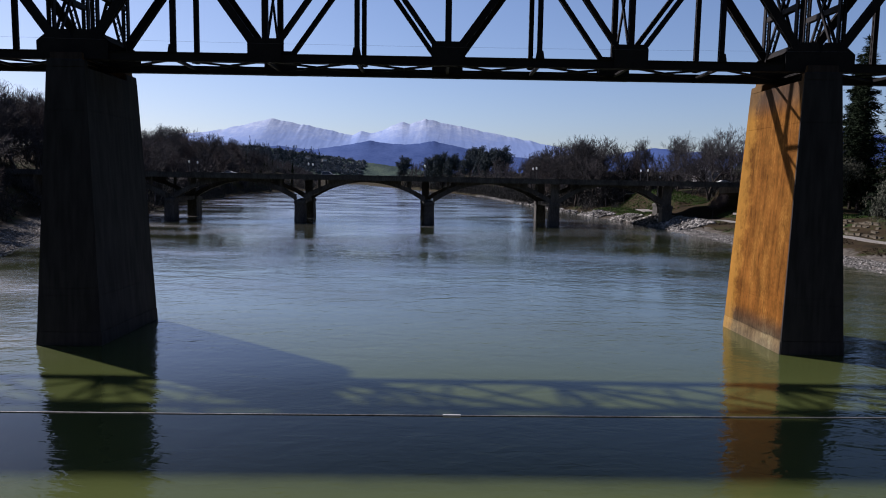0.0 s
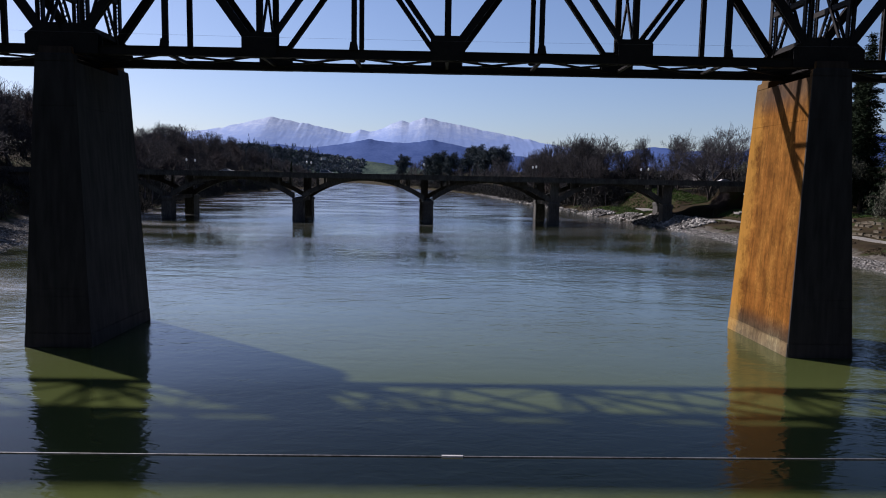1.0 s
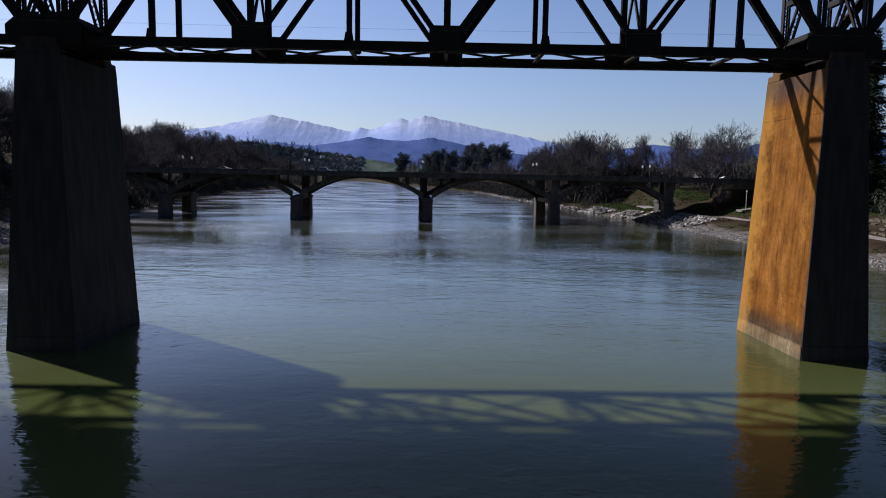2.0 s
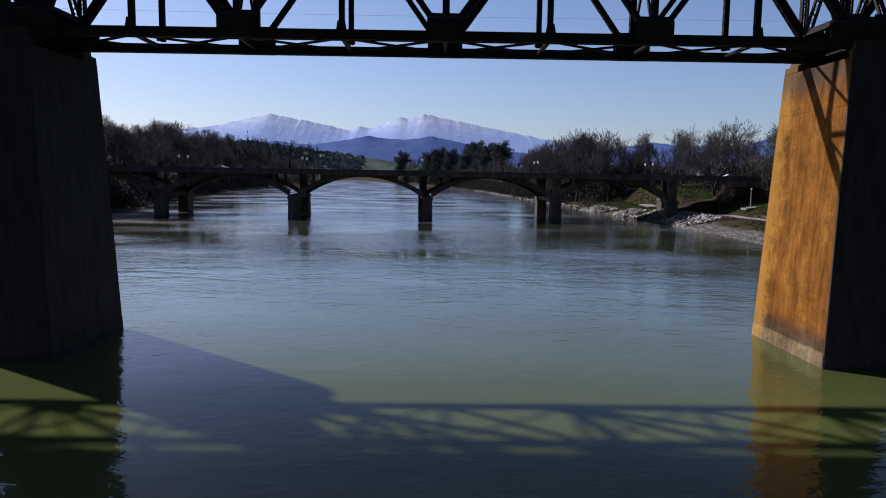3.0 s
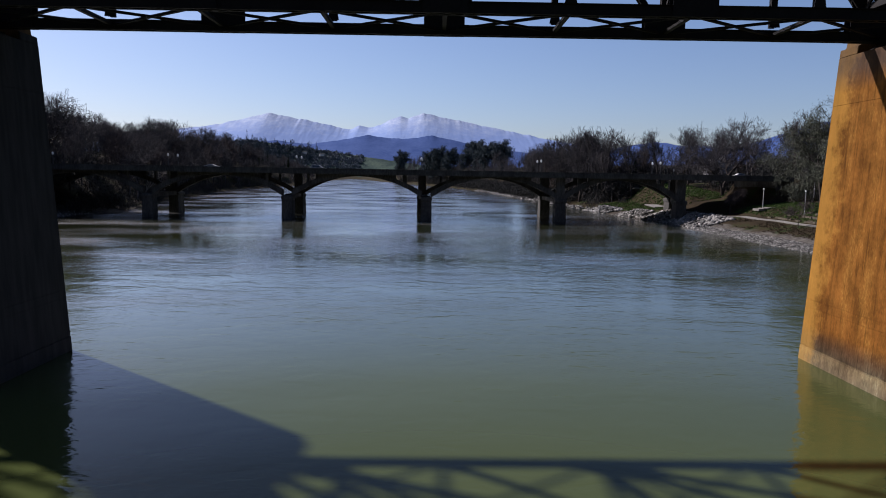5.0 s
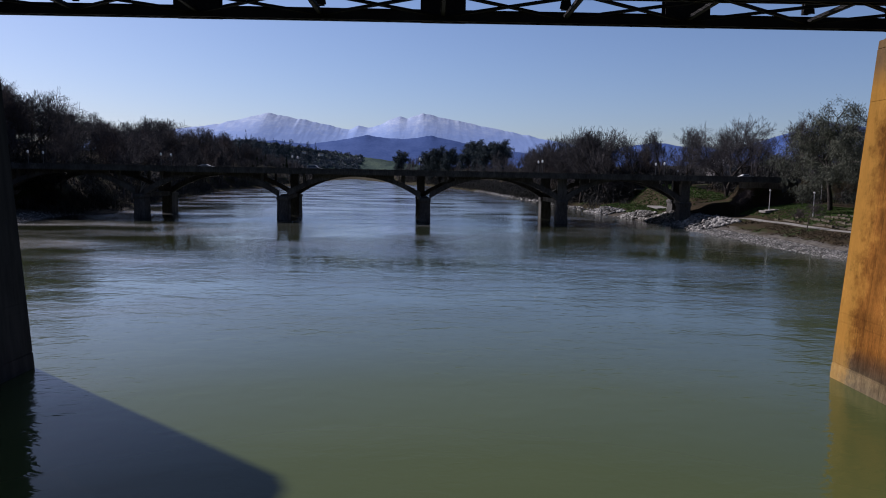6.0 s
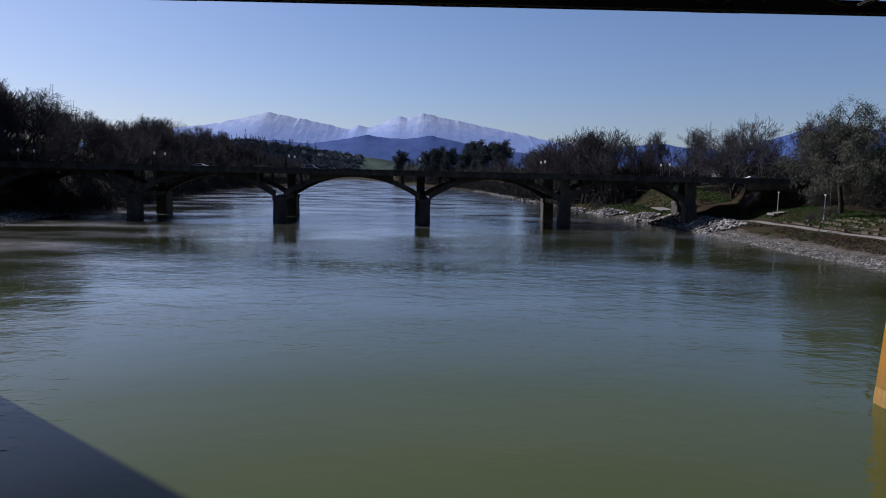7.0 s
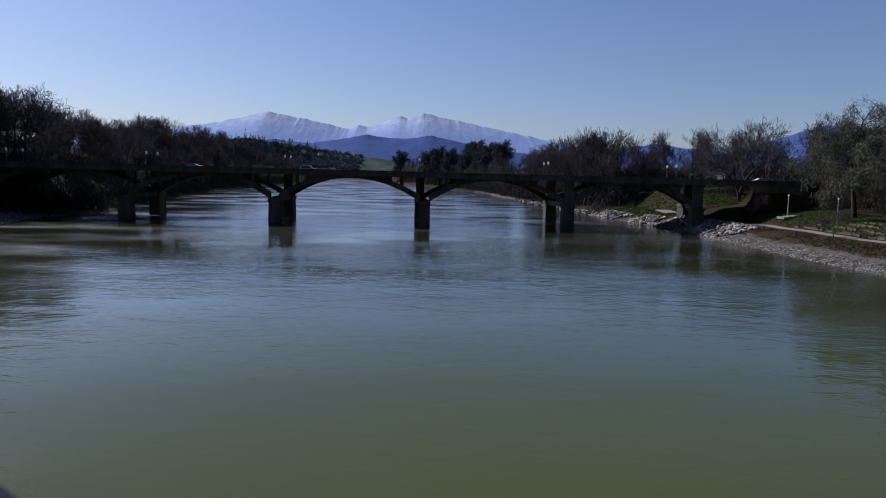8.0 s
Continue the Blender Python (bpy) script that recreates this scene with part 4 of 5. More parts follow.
def make_leafy_tree(seed, height, spread, leaf, mat, label, name="leafy_tree", droop=0.6, size=0.16, per=7, slim=0.55, rise=0.0):
    rng = np.random.default_rng(seed)
    limbs, twigs = grow(rng, height, spread, 4, 0.03, droop=droop, upright=0.35)
    thing = tagged(empty(name), label, "tree")
    v, f = segments_mesh(limbs + twigs[:1500], 4)
    ob = new("trunk", np_mesh("trunk", v, f, BARK))
    ob.parent = thing
    tips = np.array([s[1] for s in twigs])
    pick = np.repeat(tips, per, 0) + rng.normal(0, 0.45, (len(tips) * per, 3)) - np.abs(rng.normal(0, 0.9 * droop, (len(tips) * per, 1))) * [[0, 0, 1]]
    v, f = leaf_quads(rng, pick[:leaf], size, 0.0, slim, rise)
    ob = new("crown", np_mesh("crown", v, f, mat))
    ob.parent = thing
    return thing


def make_conifer(seed, height, label):
    rng = np.random.default_rng(seed)
    thing = tagged(empty("conifer"), label, "tree", "conifers on the banks")
    v, f = segments_mesh([((0, 0, 0), (0, 0, height), height * 0.014, 0.03)], 7)
    ob = new("trunk", np_mesh("trunk", v, f, BARK))
    ob.parent = thing
    cs = []
    z = height * 0.04
    while z < height * 0.99:
        t = 1 - z / height
        reach = height * 0.17 * t ** 0.8 * rng.uniform(0.65, 1.15) + 0.2
        for k in range(int(rng.integers(6, 10))):
            a = rng.uniform(0, 2 * math.pi)
            length = reach * rng.uniform(0.6, 1.1)
            n = max(8, int(length * 30))
            u = np.linspace(0.15, 1, n)[:, None]
            line = np.concatenate([np.cos(a) * length * u, np.sin(a) * length * u, z + 0.5 * u - length * 0.28 * u ** 2], 1)
            cs.append(line + rng.normal(0, 0.16, line.shape) * (1.3 - u * 0.6))
        z += height * 0.022 * rng.uniform(0.7, 1.3)
    cs = np.concatenate(cs)
    v, f = leaf_quads(rng, cs, 0.30, 0.5, 0.16)
    ob = new("crown", np_mesh("crown", v, f, NEEDLES))
    ob.parent = thing
    return thing


BARE = [make_bare_tree(s, 20, sp, 5, 0.03, m, lab, upright=up, droop=dr) for s, sp, m, lab, up, dr in (
    (11, 0.70, TWIG, "tall leafless cottonwood with a fine grey crown", 1.5, 0.0),
    (12, 0.95, TWIG, "spreading leafless oak with crooked limbs", 0.7, 0.02),
    (13, 0.85, TWIG_RED, "leafless tree with reddish-brown twigs", 1.3, 0.0),
    (14, 0.6, TWIG, "upright leafless poplar with dense twigs", 2.0, 0.0))]
CONIFER = [make_conifer(21, 20, "dark green conifer with drooping boughs"), make_conifer(22, 20, "tall dark fir with a ragged outline")]
used = set()


def plant(kind, x, y, size, turn=0.0, lean=0.0):
    """Set a tree with its foot in the ground; size is its height over 20 m."""
    m = pose(x, y, ground_height(x, y) - 0.15, lean, 0, turn) @ Matrix.Diagonal((size, size, size, 1))
    if kind not in used:
        used.add(kind)
        kind.matrix_basis = m
        return kind
    keep = kind.matrix_basis.copy()
    kind.matrix_basis = Matrix()
    c = copy_thing(kind, m)
    c.matrix_basis = m
    kind.matrix_basis = keep
    return c


rng = np.random.default_rng(5)
# the east bank, tall bare trees behind the path
for x, y, s, k in ((96, 236, 1.4, 1), (104, 244, 1.3, 0), (92, 262, 1.2, 1), (116, 226, 1.1, 2), (80, 285, 1.3, 0), (73, 300, 1.3, 3), (66, 310, 1.2, 1), (60, 322, 1.25, 0), (58, 350, 1.3, 2),
                   (97, 270, 1.1, 3), (76, 330, 1.3, 0), (120, 190, 0.9, 1), (112, 252, 1.15, 1), (86, 272, 1.1, 0), (70, 290, 0.9, 3), (66, 345, 1.25, 1)):
    plant(BARE[k], x, y, s, rng.uniform(0, 360))
for i in range(34):
    y = 225 + 480 * (i / 34) ** 1.4
    r = rng.uniform(30, 80)
    plant(BARE[int(rng.integers(0, 4))], float(shore(y)[1]) + r, y, 0.6 + 0.75 * rng.uniform() ** 2, rng.uniform(0, 360))
# the west bank wood
for i in range(72):
    y = 118 + 560 * (i / 72) ** 1.3
    l = rng.uniform(14, 60)
    plant(BARE[int(rng.integers(0, 4))], float(shore(y)[0]) - l, y, rng.uniform(0.95, 1.3) * (0.72 if y < 178 else 1.0), rng.uniform(0, 360))
for i in range(30):
    y = 176 + 110 * (i / 30)
    plant(BARE[int(rng.integers(0, 4))], float(shore(y)[0]) - rng.uniform(24, 62), y, rng.uniform(1.0, 1.35), rng.uniform(0, 360))
for i in range(22):
    y = 290 + 180 * (i / 22)
    plant(BARE[int(rng.integers(0, 4))], float(shore(y)[0]) - rng.uniform(10, 45), y, rng.uniform(1.0, 1.3), rng.uniform(0, 360))
for i in range(24):
    y = 296 + 120 * (i / 24)
    x = float(shore(y)[1]) + rng.uniform(4, 34)
    plant(BARE[(0, 3, 3, 0, 1)[i % 5]], x, y, rng.uniform(1.15, 1.7) * (0.66 if x > 0.27 * (y - 27) else 1.0), rng.uniform(0, 360))
plant(BARE[1], -168, 450, 1.5, 30)
for i in range(34):
    y = 430 + 260 * (i / 34)
    plant(BARE[int(rng.integers(0, 4))], float(shore(y)[0]) - rng.uniform(6, 62), y, rng.uniform(1.25, 1.65), rng.uniform(0, 360))
plant(CONIFER[1], 104, 164.5, 2.15, 20)
plant(CONIFER[0], 101, 147, 1.9, 120)
plant(CONIFER[0], 113, 158, 1.9, 210)
plant(CONIFER[1], 116, 187, 2.1, 80)
for x, y, s in ((110, 150, 1.9), (123, 165, 2.1), (109, 176, 1.75), (128, 150, 2.0), (118, 140, 1.8)):
    plant(CONIFER[int(x) % 2], x, y, s, x * 37)
plant(CONIFER[0], 83, 292, 0.8, 40)
for i in range(26):
    y = 420 + 700 * rng.uniform()
    plant(CONIFER[i % 2], float(shore(y)[0]) - rng.uniform(20, 90), y, rng.uniform(0.6, 1.0), rng.uniform(0, 360))


def woods(name, label, count, place, seed, heights, mat, depth=4):
    """A far wood: many small trees in one mesh."""
    rng = np.random.default_rng(seed)
    base = []
    for s in range(4):
        limbs, twigs = grow(np.random.default_rng(seed + s), 20, 0.7, depth, 0.05, upright=1.5)
        base.append(segments_mesh(limbs + twigs, 3))
    vs, fs, off = [], [], 0
    for _ in range(count):
        x, y = place(rng)
        v, f = base[int(rng.integers(0, 4))]
        a, s = rng.uniform(0, 6.28), rng.uniform(*heights) / 20
        c, sn = math.cos(a), math.sin(a)
        w = np.stack([(v[:, 0] * c - v[:, 1] * sn) * s + x, (v[:, 0] * sn + v[:, 1] * c) * s + y, v[:, 2] * s + ground_height(x, y) - 0.2], 1)
        vs.append(w)
        fs.append(f + off)
        off += len(w)
    return tagged(new(name, np_mesh(name, np.concatenate(vs), np.concatenate(fs), mat)), label, "trees", kind="stuff")


def left_place(rng):
    y = 115 + 1100 * rng.uniform() ** 1.7
    return float(shore(y)[0]) - rng.uniform(12 if y < 225 else 4, 130), y


def right_place(rng):
    y = 190 + 1100 * rng.uniform() ** 1.6
    return float(shore(y)[1]) + rng.uniform(34 if y < 260 else 4, 130), y


def far_east(rng):
    y = 560 + 800 * rng.uniform() ** 1.3
    return float(shore(y)[1]) + rng.uniform(3, 90), y


def far_west(rng):
    y = 560 + 800 * rng.uniform() ** 1.3
    return float(shore(y)[0]) - rng.uniform(3, 70), y


def east_belt(rng):
    y = rng.uniform(286, 350)
    return (y - 27) * rng.uniform(0.25, 0.66), y


woods("wood_belt", "dense low leafless trees behind the road", 70, east_belt, 45, (10, 17), TWIG)
woods("far_wood_east", "leafless trees along the far bend of the bank", 200, far_east, 35, (16, 30), TWIG, 3)
woods("far_wood_west", "leafless trees on the far hillside", 120, far_west, 37, (13, 20), TWIG, 3)
woods("wood_west", "dense leafless wood on the hillside of the bank", 190, left_place, 31, (15, 24), TWIG)
woods("wood_east", "leafless trees massed along the bank", 100, right_place, 41, (8, 16), TWIG)


def thicket(name, label, count, place, seed, size, mat, leaf, slim=0.55, rise=0.0, dense=26):
    rng = np.random.default_rng(seed)
    cs = []
    for _ in range(count):
        x, y = place(rng)
        h = rng.uniform(*size)
        n = max(12, int(dense * h))
        a, r = rng.uniform(0, 6.28, n), np.sqrt(rng.uniform(0, 1, n)) * h * 0.75
        z = rng.uniform(0, 1, n) ** 0.8 * h * (1 - (r / h) ** 2 * 0.8)
        cs.append(np.stack([x + r * np.cos(a), y + r * np.sin(a), ground_height(x, y) + z], 1))
    v, f = leaf_quads(rng, np.concatenate(cs), leaf, 0.0, slim, rise)
    return tagged(new(name, np_mesh(name, v, f, mat)), label, "shrubs", kind="stuff")


def west_edge(rng):
    y = 150 + 500 * rng.uniform() ** 1.5
    return float(shore(y)[0]) - rng.uniform(11 if y < 205 else 1, 40), y


def east_slope(rng):
    y = 183 + 62 * rng.uniform()
    return rng.uniform(97, 135), y


thicket("undergrowth_west", "dark brush down to the water", 420, west_edge, 52, (2.0, 5.0), SHRUB, 0.75, 0.11, 1.2, 44)
thicket("undergrowth_east", "dark brush on the road embankment", 150, east_slope, 53, (1.5, 4.0), SHRUB, 0.75, 0.11, 1.2, 44)
def east_brush(rng):
    while True:
        y, r = rng.uniform(100, 182), rng.uniform(6.0, 12.6)
        if noise.noise((y * 0.09, r * 0.25, 1.7)) > -0.02:
            return float(shore(y)[1]) + r, y


def east_lawn(rng):
    y = rng.uniform(150, 197)
    return float(shore(y)[1]) + rng.uniform(17.5, 34), y


thicket("dry_brush", "low dark dry brush between the gravel and the path", 1100, east_brush, 54, (0.12, 0.42), DRY, 0.10)
def far_lawn(rng):
    return rng.uniform(66, 97), rng.uniform(229, 282)


thicket("slope_grass", "green grass on the slope beyond the road bridge", 3200, far_lawn, 56, (0.2, 0.45), GRASS, 0.16)
thicket("lawn_grass", "short winter grass on the slope above the path", 5200, east_lawn, 55, (0.10, 0.24), GRASS, 0.09)
thicket("undergrowth_west", "dark winter undergrowth below the trees", 760, left_place, 51, (3.0, 8.5), SHRUB, 0.75, 0.11, 1.2, 44)
thicket("undergrowth_east", "dark shrubs along the bank", 800, right_place, 61, (2.0, 6.5), SHRUB, 0.75, 0.11, 1.2, 44)


thicket("undergrowth_east", "dark brush behind the end of the road bridge", 560, east_belt, 63, (5.0, 13.0), SHRUB, 0.9, 0.14, 1.0, 22)


def east_fringe(rng):
    y = 300 + 900 * rng.uniform()
    return float(shore(y)[1]) + rng.uniform(1.5, 16), y


thicket("undergrowth_east", "dark brush hanging over the far water's edge", 620, east_fringe, 62, (3.0, 8.0), SHRUB, 0.9, 0.14, 1.0, 26)
# rounded dark trees where the east bank bends out of sight
round_tree = make_leafy_tree(76, 20, 0.9, 14000, FAR_FIR, "rounded dark evergreen oak at the bend of the bank", "evergreen_oak", 0.25, 0.3, 12)
grown = False
for x, y, tall in ((-63, 1235, 52), (-13.5, 935, 36), (2, 893, 46), (14.5, 868, 44), (27, 830, 40), (40, 790, 35), (52, 750, 36), (62, 705, 37), (72, 668, 38), (46, 905, 40), (60, 850, 40)):
    m = pose(x, y, ground_height(x, y) - 0.3, 0, 0, x * 31) @ Matrix.Diagonal((tall / 20, tall / 20, tall / 20, 1))
    c = copy_thing(round_tree, m) if grown else round_tree
    c.matrix_basis, grown = m, True


# ------------------------------------------------------------------ things on the banks
oak = make_leafy_tree(71, 26, 0.95, 125000, OAK_LEAF, "broad grey-green tree with drooping branches on the bank", "drooping_tree", 0.8, 0.34, 44, 0.11, -1.6)
oak.matrix_basis = pose(93, 173, ground_height(93, 173) - 0.2, 0, 0, 40) @ Matrix.Diagonal((1.3, 1.3, 1.0, 1))
low = make_leafy_tree(72, 11, 1.0, 7000, OAK_LEAF, "low drooping evergreen tree beside the path", "drooping_tree", 0.9, 0.36, 8, 0.12, -1.6)
low.matrix_basis = pose(86, 126, ground_height(86, 126) - 0.2)
blossom = make_leafy_tree(73, 11.5, 0.75, 14000, BLOSSOM, "small tree in white blossom beside the road", "blossom_tree", 0.2, 0.17, 12)
blossom.matrix_basis = pose(106, 262, ground_height(106, 262) - 0.1)
sapling = make_bare_tree(74, 8.0, 0.9, 5, 0.022, TWIG_RED, "small reddish leafless tree beside the path")
sapling.matrix_basis = pose(81.5, 197, ground_height(81.5, 197) - 0.1)
for x, y, s in ((77, 153.6, 0.8), (84, 200, 0.75), (86, 204, 0.7)):
    c = copy_thing(sapling, pose(x, y, ground_height(x, y) - 0.1, 0, 0, 77 * s))
    c.scale = (s, s, s)


def build_path():
    """Pale concrete footpath of poured bays along the bank."""
    thing = tagged(empty("footpath"), "pale concrete footpath along the river bank", "path", kind="structure")

    def mid(y):
        return float(shore(y)[1]) + 14.6 + 1.0 * math.sin(y * 0.05) - 10.5 * min(1.0, max(0.0, (y - 184) / 18))

    y = 92.0
    while y < 232:
        a, b = y + 0.02, y + 2.98
        bm = bmesh.new()
        za, zb = ground_height(mid(a), a) + 0.12, ground_height(mid(b), b) + 0.12
        prism(bm, [[(mid(t) - 1.3, t, z - 0.4), (mid(t) + 1.3, t, z - 0.4), (mid(t) + 1.3, t, z), (mid(t) - 1.3, t, z)] for t, z in ((a, za), (b, zb))])
        bmesh.ops.recalc_face_normals(bm, faces=bm.faces)
        part("paving_bay", bm, PAVING, thing)
        y += 3.0
    for x, y0, y1, w in ((78, 236, 247, 4.5), (85, 282, 300, 5.0)):
        bm = bmesh.new()
        prism(bm, [[(x - w, t, z - 0.3), (x + w, t, z - 0.3), (x + w, t, z), (x - w, t, z)] for t, z in ((y0, ground_height(x, y0) + 0.1), (y1, ground_height(x, y1) + 0.1))])
        bmesh.ops.recalc_face_normals(bm, faces=bm.faces)
        part("paving_slab", bm, PAVING, thing)


build_path()


def rock_shape(rng, size):
    """An angular boulder as vertices and triangles."""
    p = (1 + 5 ** 0.5) / 2
    v = np.array([(-1, p, 0), (1, p, 0), (-1, -p, 0), (1, -p, 0), (0, -1, p), (0, 1, p), (0, -1, -p), (0, 1, -p), (p, 0, -1), (p, 0, 1), (-p, 0, -1), (-p, 0, 1)]) / 1.9
    f = np.array([(0, 11, 5), (0, 5, 1), (0, 1, 7), (0, 7, 10), (0, 10, 11), (1, 5, 9), (5, 11, 4), (11, 10, 2), (10, 7, 6), (7, 1, 8),
                  (3, 9, 4), (3, 4, 2), (3, 2, 6), (3, 6, 8), (3, 8, 9), (4, 9, 5), (2, 4, 11), (6, 2, 10), (8, 6, 7), (9, 8, 1)])
    v = v * rng.uniform(0.55, 1.35, (12, 1)) * np.array([rng.uniform(0.7, 1.4), rng.uniform(0.7, 1.3), rng.uniform(0.5, 0.9)]) * size
    a = rng.uniform(0, 6.28)
    c, s = math.cos(a), math.sin(a)
    return v @ np.array([[c, -s, 0], [s, c, 0], [0, 0, 1]]), f


def rocks(name, label, count, place, seed, sizes, mat):
    rng = np.random.default_rng(seed)
    vs, fs, off = [], [], 0
    for _ in range(count):
        x, y, lift = place(rng)
        size = sizes[0] + (sizes[1] - sizes[0]) * rng.uniform() ** 2
        v, f = rock_shape(rng, size)
        vs.append(v + [x, y, max(-0.1, ground_height(x, y)) + lift + size * 0.2])
        fs.append(f + off)
        off += 12
    return tagged(new(name, np_mesh(name, np.concatenate(vs), np.concatenate(fs), mat)), label, "rocks", kind="stuff")


def heap(y0, y1, r0, r1, lift):
    def place(rng):
        y, u = rng.uniform(y0, y1), rng.uniform()
        v = (y - y0) / (y1 - y0)
        return float(shore(y)[1]) + r0 + (r1 - r0) * u, y, lift * math.sin(math.pi * u) * math.sin(math.pi * min(1, v * 1.1 + 0.05)) * rng.uniform(0.3, 1)
    return place


rocks("riprap", "heap of pale angular riprap boulders on the bank", 1700, heap(180, 223, 0.3, 11, 1.2), 81, (0.22, 0.75), ROCK)
rocks("riprap", "heap of pale riprap boulders below the road bridge", 420, heap(226, 240, -1, 8, 1.4), 82, (0.3, 0.8), ROCK)
rocks("riprap", "heap of pale riprap boulders beyond the road bridge", 420, heap(250, 276, -1, 7, 1.4), 83, (0.3, 0.8), ROCK)
rocks("shore_stones", "line of pale stones along the far water's edge", 700, heap(280, 620, -1.5, 3, 0.4), 84, (0.4, 1.1), ROCK)
rocks("cobbles", "grey river cobbles along the water's edge", 11000, heap(92, 186, -0.6, 4.0, 0.0), 85, (0.04, 0.22), ROCK)


def west_bar(rng):
    y = rng.uniform(100, 212)
    return float(shore(y)[0]) + 0.6 - rng.uniform(0, 9), y, 0.0


rocks("cobbles", "grey cobbles of the gravel bar", 6000, west_bar, 86, (0.07, 0.26), ROCK)


def build_terrace():
    thing = tagged(empty("stone_terrace"), "low terraces of pale rough stone above the path", "stone wall")
    rng = np.random.default_rng(91)
    shapes = []
    for _ in range(7):
        bm = bmesh.new()
        box(bm, -0.32, 0.32, -0.5, 0.5, -0.35, 0.22)
        for v in bm.verts:
            v.co += Vector(rng.normal(0, 0.05, 3))
        bevelled(bm, 0.05)
        me = bpy.data.meshes.new("stone")
        bm.to_mesh(me)
        bm.free()
        me.materials.append(STONE)
        shapes.append(me)
    for row in range(5):
        y = 124.0 + 3 * row
        while y < 176 - row * 5:
            size = rng.uniform(0.7, 2.1)
            if rng.uniform() < 0.68:
                x = float(shore(y)[1]) + 17.4 + row * 1.9 + rng.uniform(-0.2, 0.2)
                ob = new("stone", shapes[int(rng.integers(0, 7))])
                ob.parent = thing
                ob.matrix_basis = pose(x, y + size / 2, ground_height(x, y) + rng.uniform(0.0, 0.15), rng.normal(0, 3), rng.normal(0, 3), rng.normal(0, 5)) @ Matrix.Diagonal((1, size, 1, 1))
            y += size * rng.uniform(1.0, 1.15)
    return thing


build_terrace()
slab = tagged(empty("concrete_platform"), "low concrete steps set in the grass slope", "steps")
for k in range(3):
    bm = bmesh.new()
    z = ground_height(86, 186)
    box(bm, 83.5 + k * 1.2, 87.5 + k * 1.2, 184.5, 188.0 - k * 0.5, z - 0.5 + k * 0.2, z + 0.05 + k * 0.2)
    bevelled(bm, 0.03)
    part("step", bm, PAVING, slab)


def build_path_lamp(at, height, label):
    thing = tagged(empty("path_lamp", at), label, "street lamp", "lamps along the path")
    bm = bmesh.new()
    lathe(bm, [(0.16, -0.2), (0.16, 0.3), (0.10, 0.4), (0.085, height - 0.5), (0.12, height - 0.42)])
    part("post", bm, WHITE_PAINT, thing)
    bm = bmesh.new()
    lathe(bm, [(0.12, height - 0.42), (0.2, height - 0.3), (0.22, height - 0.1), (0.1, height)])
    part("globe", bm, GLOBE, thing)


build_path_lamp((86.4, 188.5, ground_height(86.4, 188.5)), 5.2, "white-painted lamp post on the grass slope")
build_path_lamp((85.6, 167, ground_height(85.6, 167)), 5.6, "pale slender lamp post beside the path")
build_path_lamp((104, 196, ground_height(104, 196)), 7.5, "pale lamp post among the trees")
build_car("white_car", "white car parked at the end of the road bridge", (89.5, 209, deck_z(89.5) + 0.01), False)


def build_round_sign(at):
    thing = tagged(empty("road_sign", at), "round pale road sign on a short post by the parapet", "road sign")
    bm = bmesh.new()
    lathe(bm, [(0.04, -1.0), (0.04, 1.0)])
    part("post", bm, POST_METAL, thing)
    bm = bmesh.new()
    lathe(bm, [(0.3, -0.015), (0.32, 0.0), (0.3, 0.015)], 16, pose(0, -0.06, 0.9, 90, 0, 25))
    part("disc", bm, WHITE_PAINT, thing)


build_round_sign((66.2, 199.3, deck_z(66.2) + 1.0))


def build_dead_trunk():
    """A bleached leaning snag among the trees of the west bank."""
    snag = make_bare_tree(75, 25, 0.8, 3, 0.07, BLEACHED, "bleached dead tree leaning out of the wood")
    for c in snag.children:
        c.data.materials[0] = BLEACHED
    x, y = -118, 285
    snag.matrix_basis = pose(x, y, ground_height(x, y) - 0.2, 0, 0, 0) @ pose(0, 0, 0, 0, 27, 0) @ Matrix.Diagonal((0.72, 0.72, 0.72, 1))


build_dead_trunk()


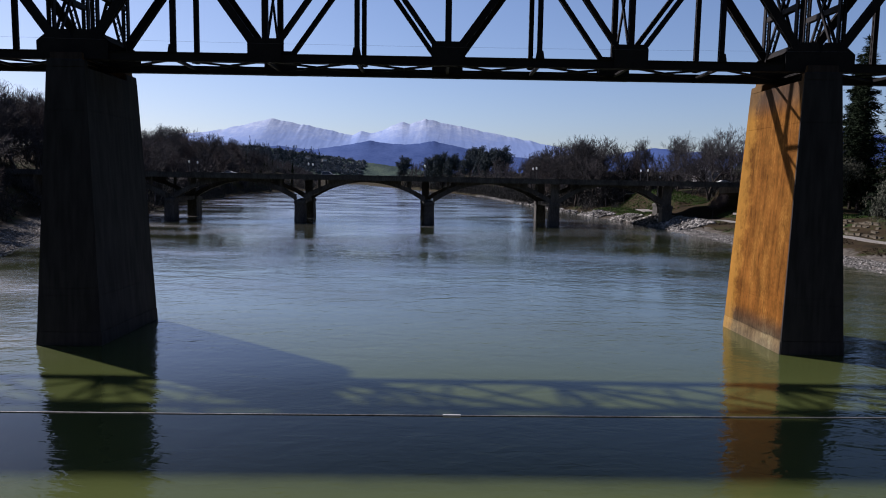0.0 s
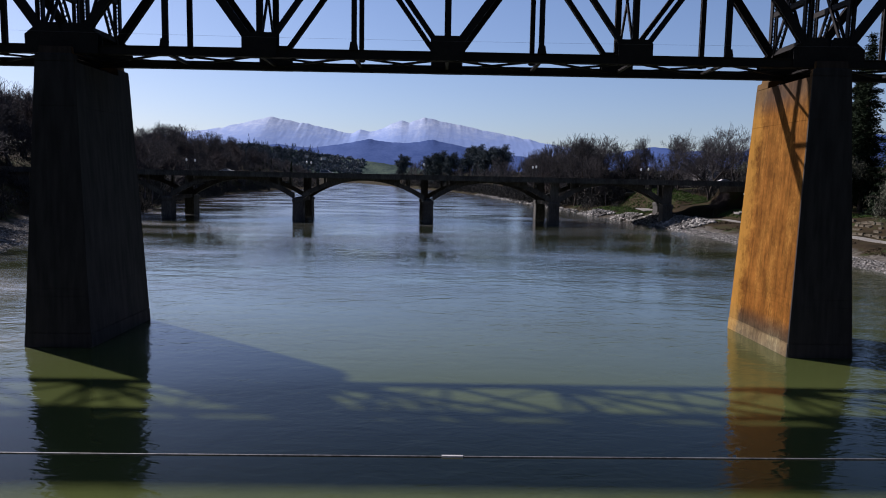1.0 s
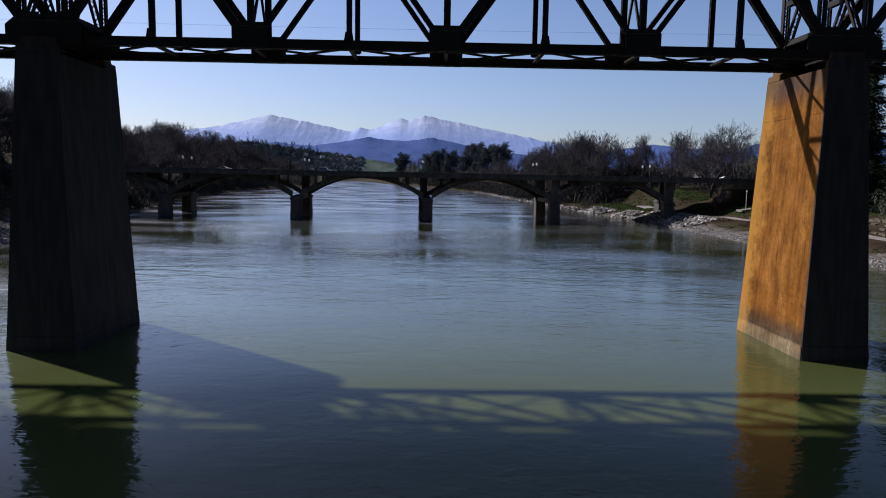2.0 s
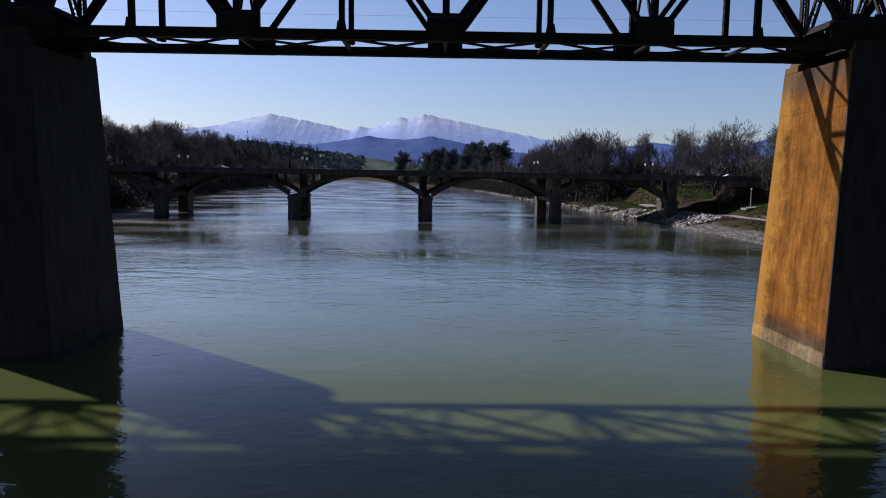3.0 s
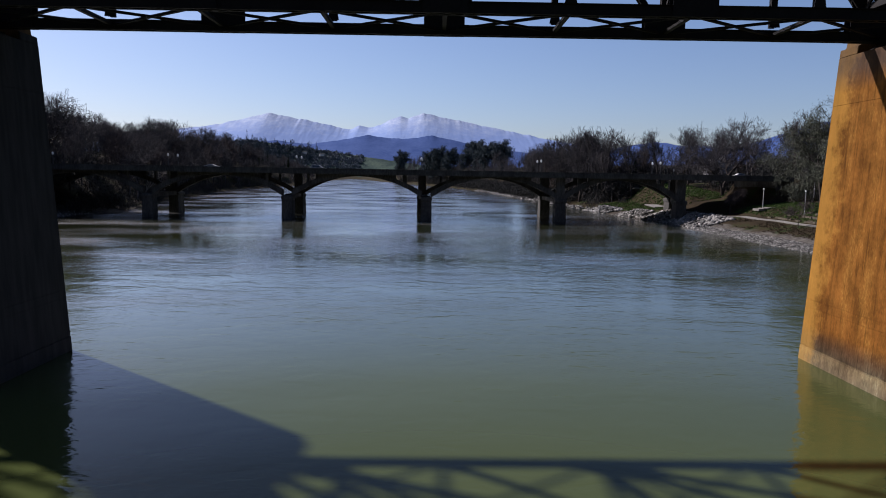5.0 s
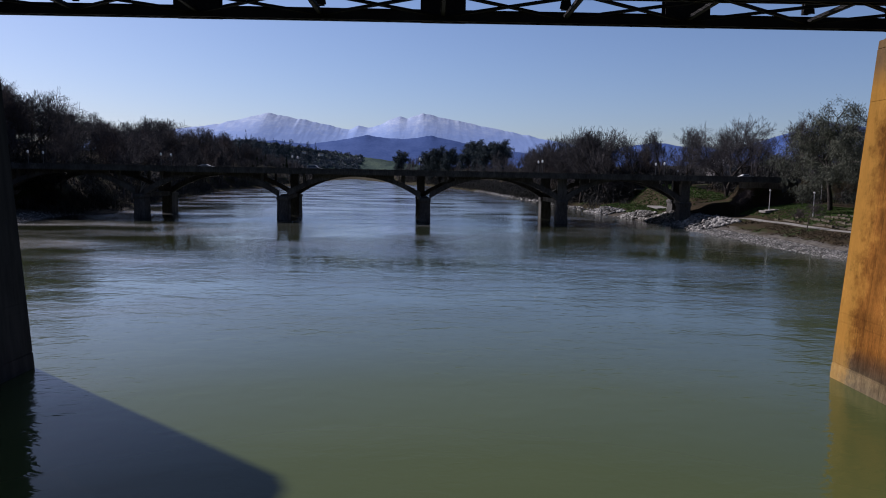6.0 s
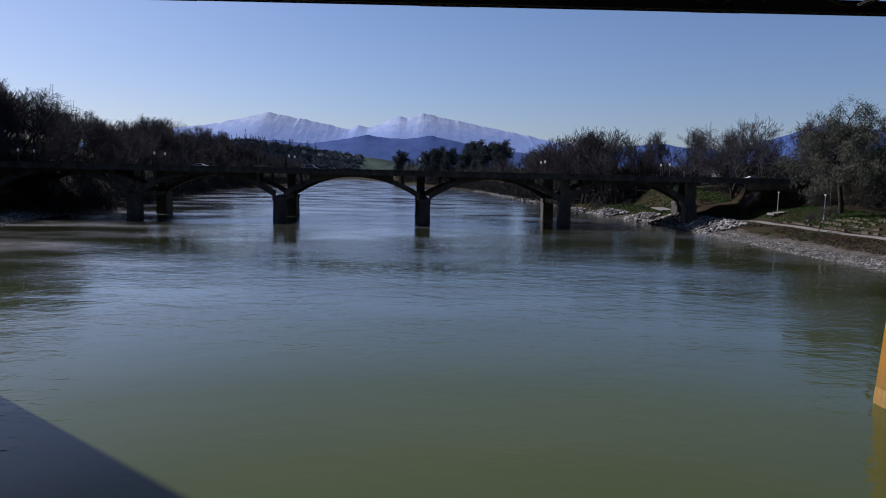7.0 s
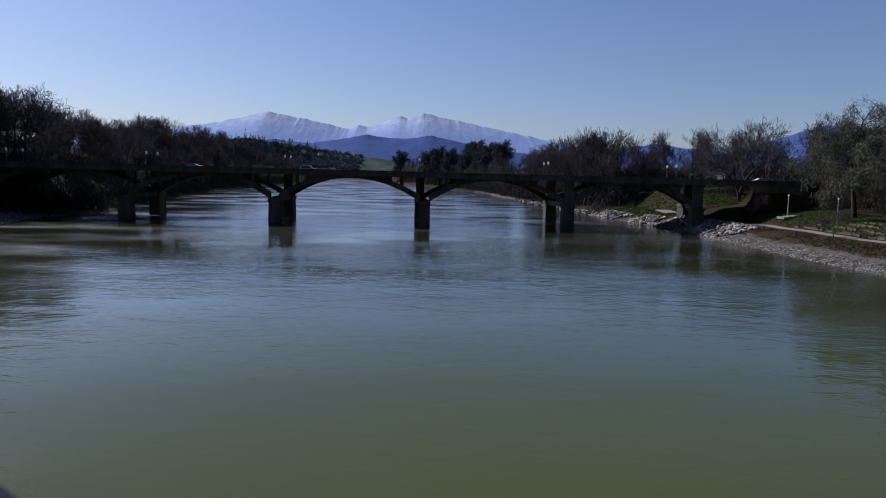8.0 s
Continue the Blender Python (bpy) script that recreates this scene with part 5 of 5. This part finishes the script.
def hill_conifers():
    """Dark firs scattered over the far wooded hill, in one mesh."""
    rng = np.random.default_rng(97)
    cs = []
    for _ in range(420):
        x = rng.uniform(-900, -470)
        crest = max(z - (fl if x < px else fr) * abs(x - px) for px, z, fl, fr in [(-760, 150, 0.1, 0.13), (-529, 118, 0.14, 0.25), (-391, 80, 0.3, 0.2), (-235, 66, 0.2, 0.2)])
        u = rng.uniform(0.35, 1.0)
        base, h = crest * u ** 0.85 - 3, 12 + 36 * rng.uniform() ** 4
        t = rng.uniform(0, 1, 80) ** 1.3
        a = rng.uniform(0, 6.28, 80)
        r = (1 - t) * min(h * 0.30, 8.0)
        cs.append(np.stack([x + r * np.cos(a), 2760 + 240 * (u - 1) + r * np.sin(a), base + t * h], 1))
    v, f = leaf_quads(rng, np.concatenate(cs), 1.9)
    tagged(new("hill_firs", np_mesh("hill_firs", v, f, FAR_FIR)), "dark firs on the far wooded hill, haze in their colour", "trees", kind="stuff")


hill_conifers()


def hill_wood():
    """Round crowns, hazed blue-grey in colour, that cover the far hillside, in one mesh."""
    rng = np.random.default_rng(98)
    cs = []
    for _ in range(1000):
        x = rng.uniform(-900, -290)
        crest = max(z - (fl if x < px else fr) * abs(x - px) for px, z, fl, fr in [(-760, 150, 0.1, 0.13), (-529, 118, 0.14, 0.25), (-391, 80, 0.3, 0.2), (-235, 66, 0.2, 0.2)])
        u = rng.uniform(0.3, 1.0)
        h = 5 + 9 * rng.uniform() ** 2
        p = rng.normal(0, 1, (40, 3)) * [h * 0.38, h * 0.38, h * 0.3]
        cs.append(p + [x, 2760 + 240 * (u - 1), crest * u ** 0.85 + h * 0.35])
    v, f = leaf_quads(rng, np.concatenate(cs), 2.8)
    tagged(new("hill_wood", np_mesh("hill_wood", v, f, HAZY_WOOD)), "leafless wood on the far hillside, haze painted into its colour", "trees", kind="stuff")


hill_wood()


def build_house():
    """White house with a grey gabled roof on the far hill."""
    thing = tagged(empty("house", (-225, 2752, 62)), "long white house with a grey roof on the far hill", "house", "houses on the far hill")
    bm = bmesh.new()
    box(bm, -13, 13, -5, 5, -8, 5)
    part("wall", bm, WHITE_PAINT, thing)
    bm = bmesh.new()
    prism(bm, [[(x, -6, 5.0), (x, 6, 5.0), (x, 0, 8.5)] for x in (-14, 14)])
    part("roof", bm, CONCRETE, thing, "grey gabled roof")
    for x in (-9, -3, 3, 9):
        bm = bmesh.new()
        box(bm, x - 1, x + 1, -5.12, -4.9, 1, 3)
        part("window", bm, DARK_GLASS, thing)
    return thing


house = build_house()
for x, y, z, size in ((-512, 2668, 99, 0.62), (-445, 2668, 92, 0.7)):
    c = copy_thing(house, pose(x, y, z, 0, 0, x % 40))
    c.scale = (size, size, size)
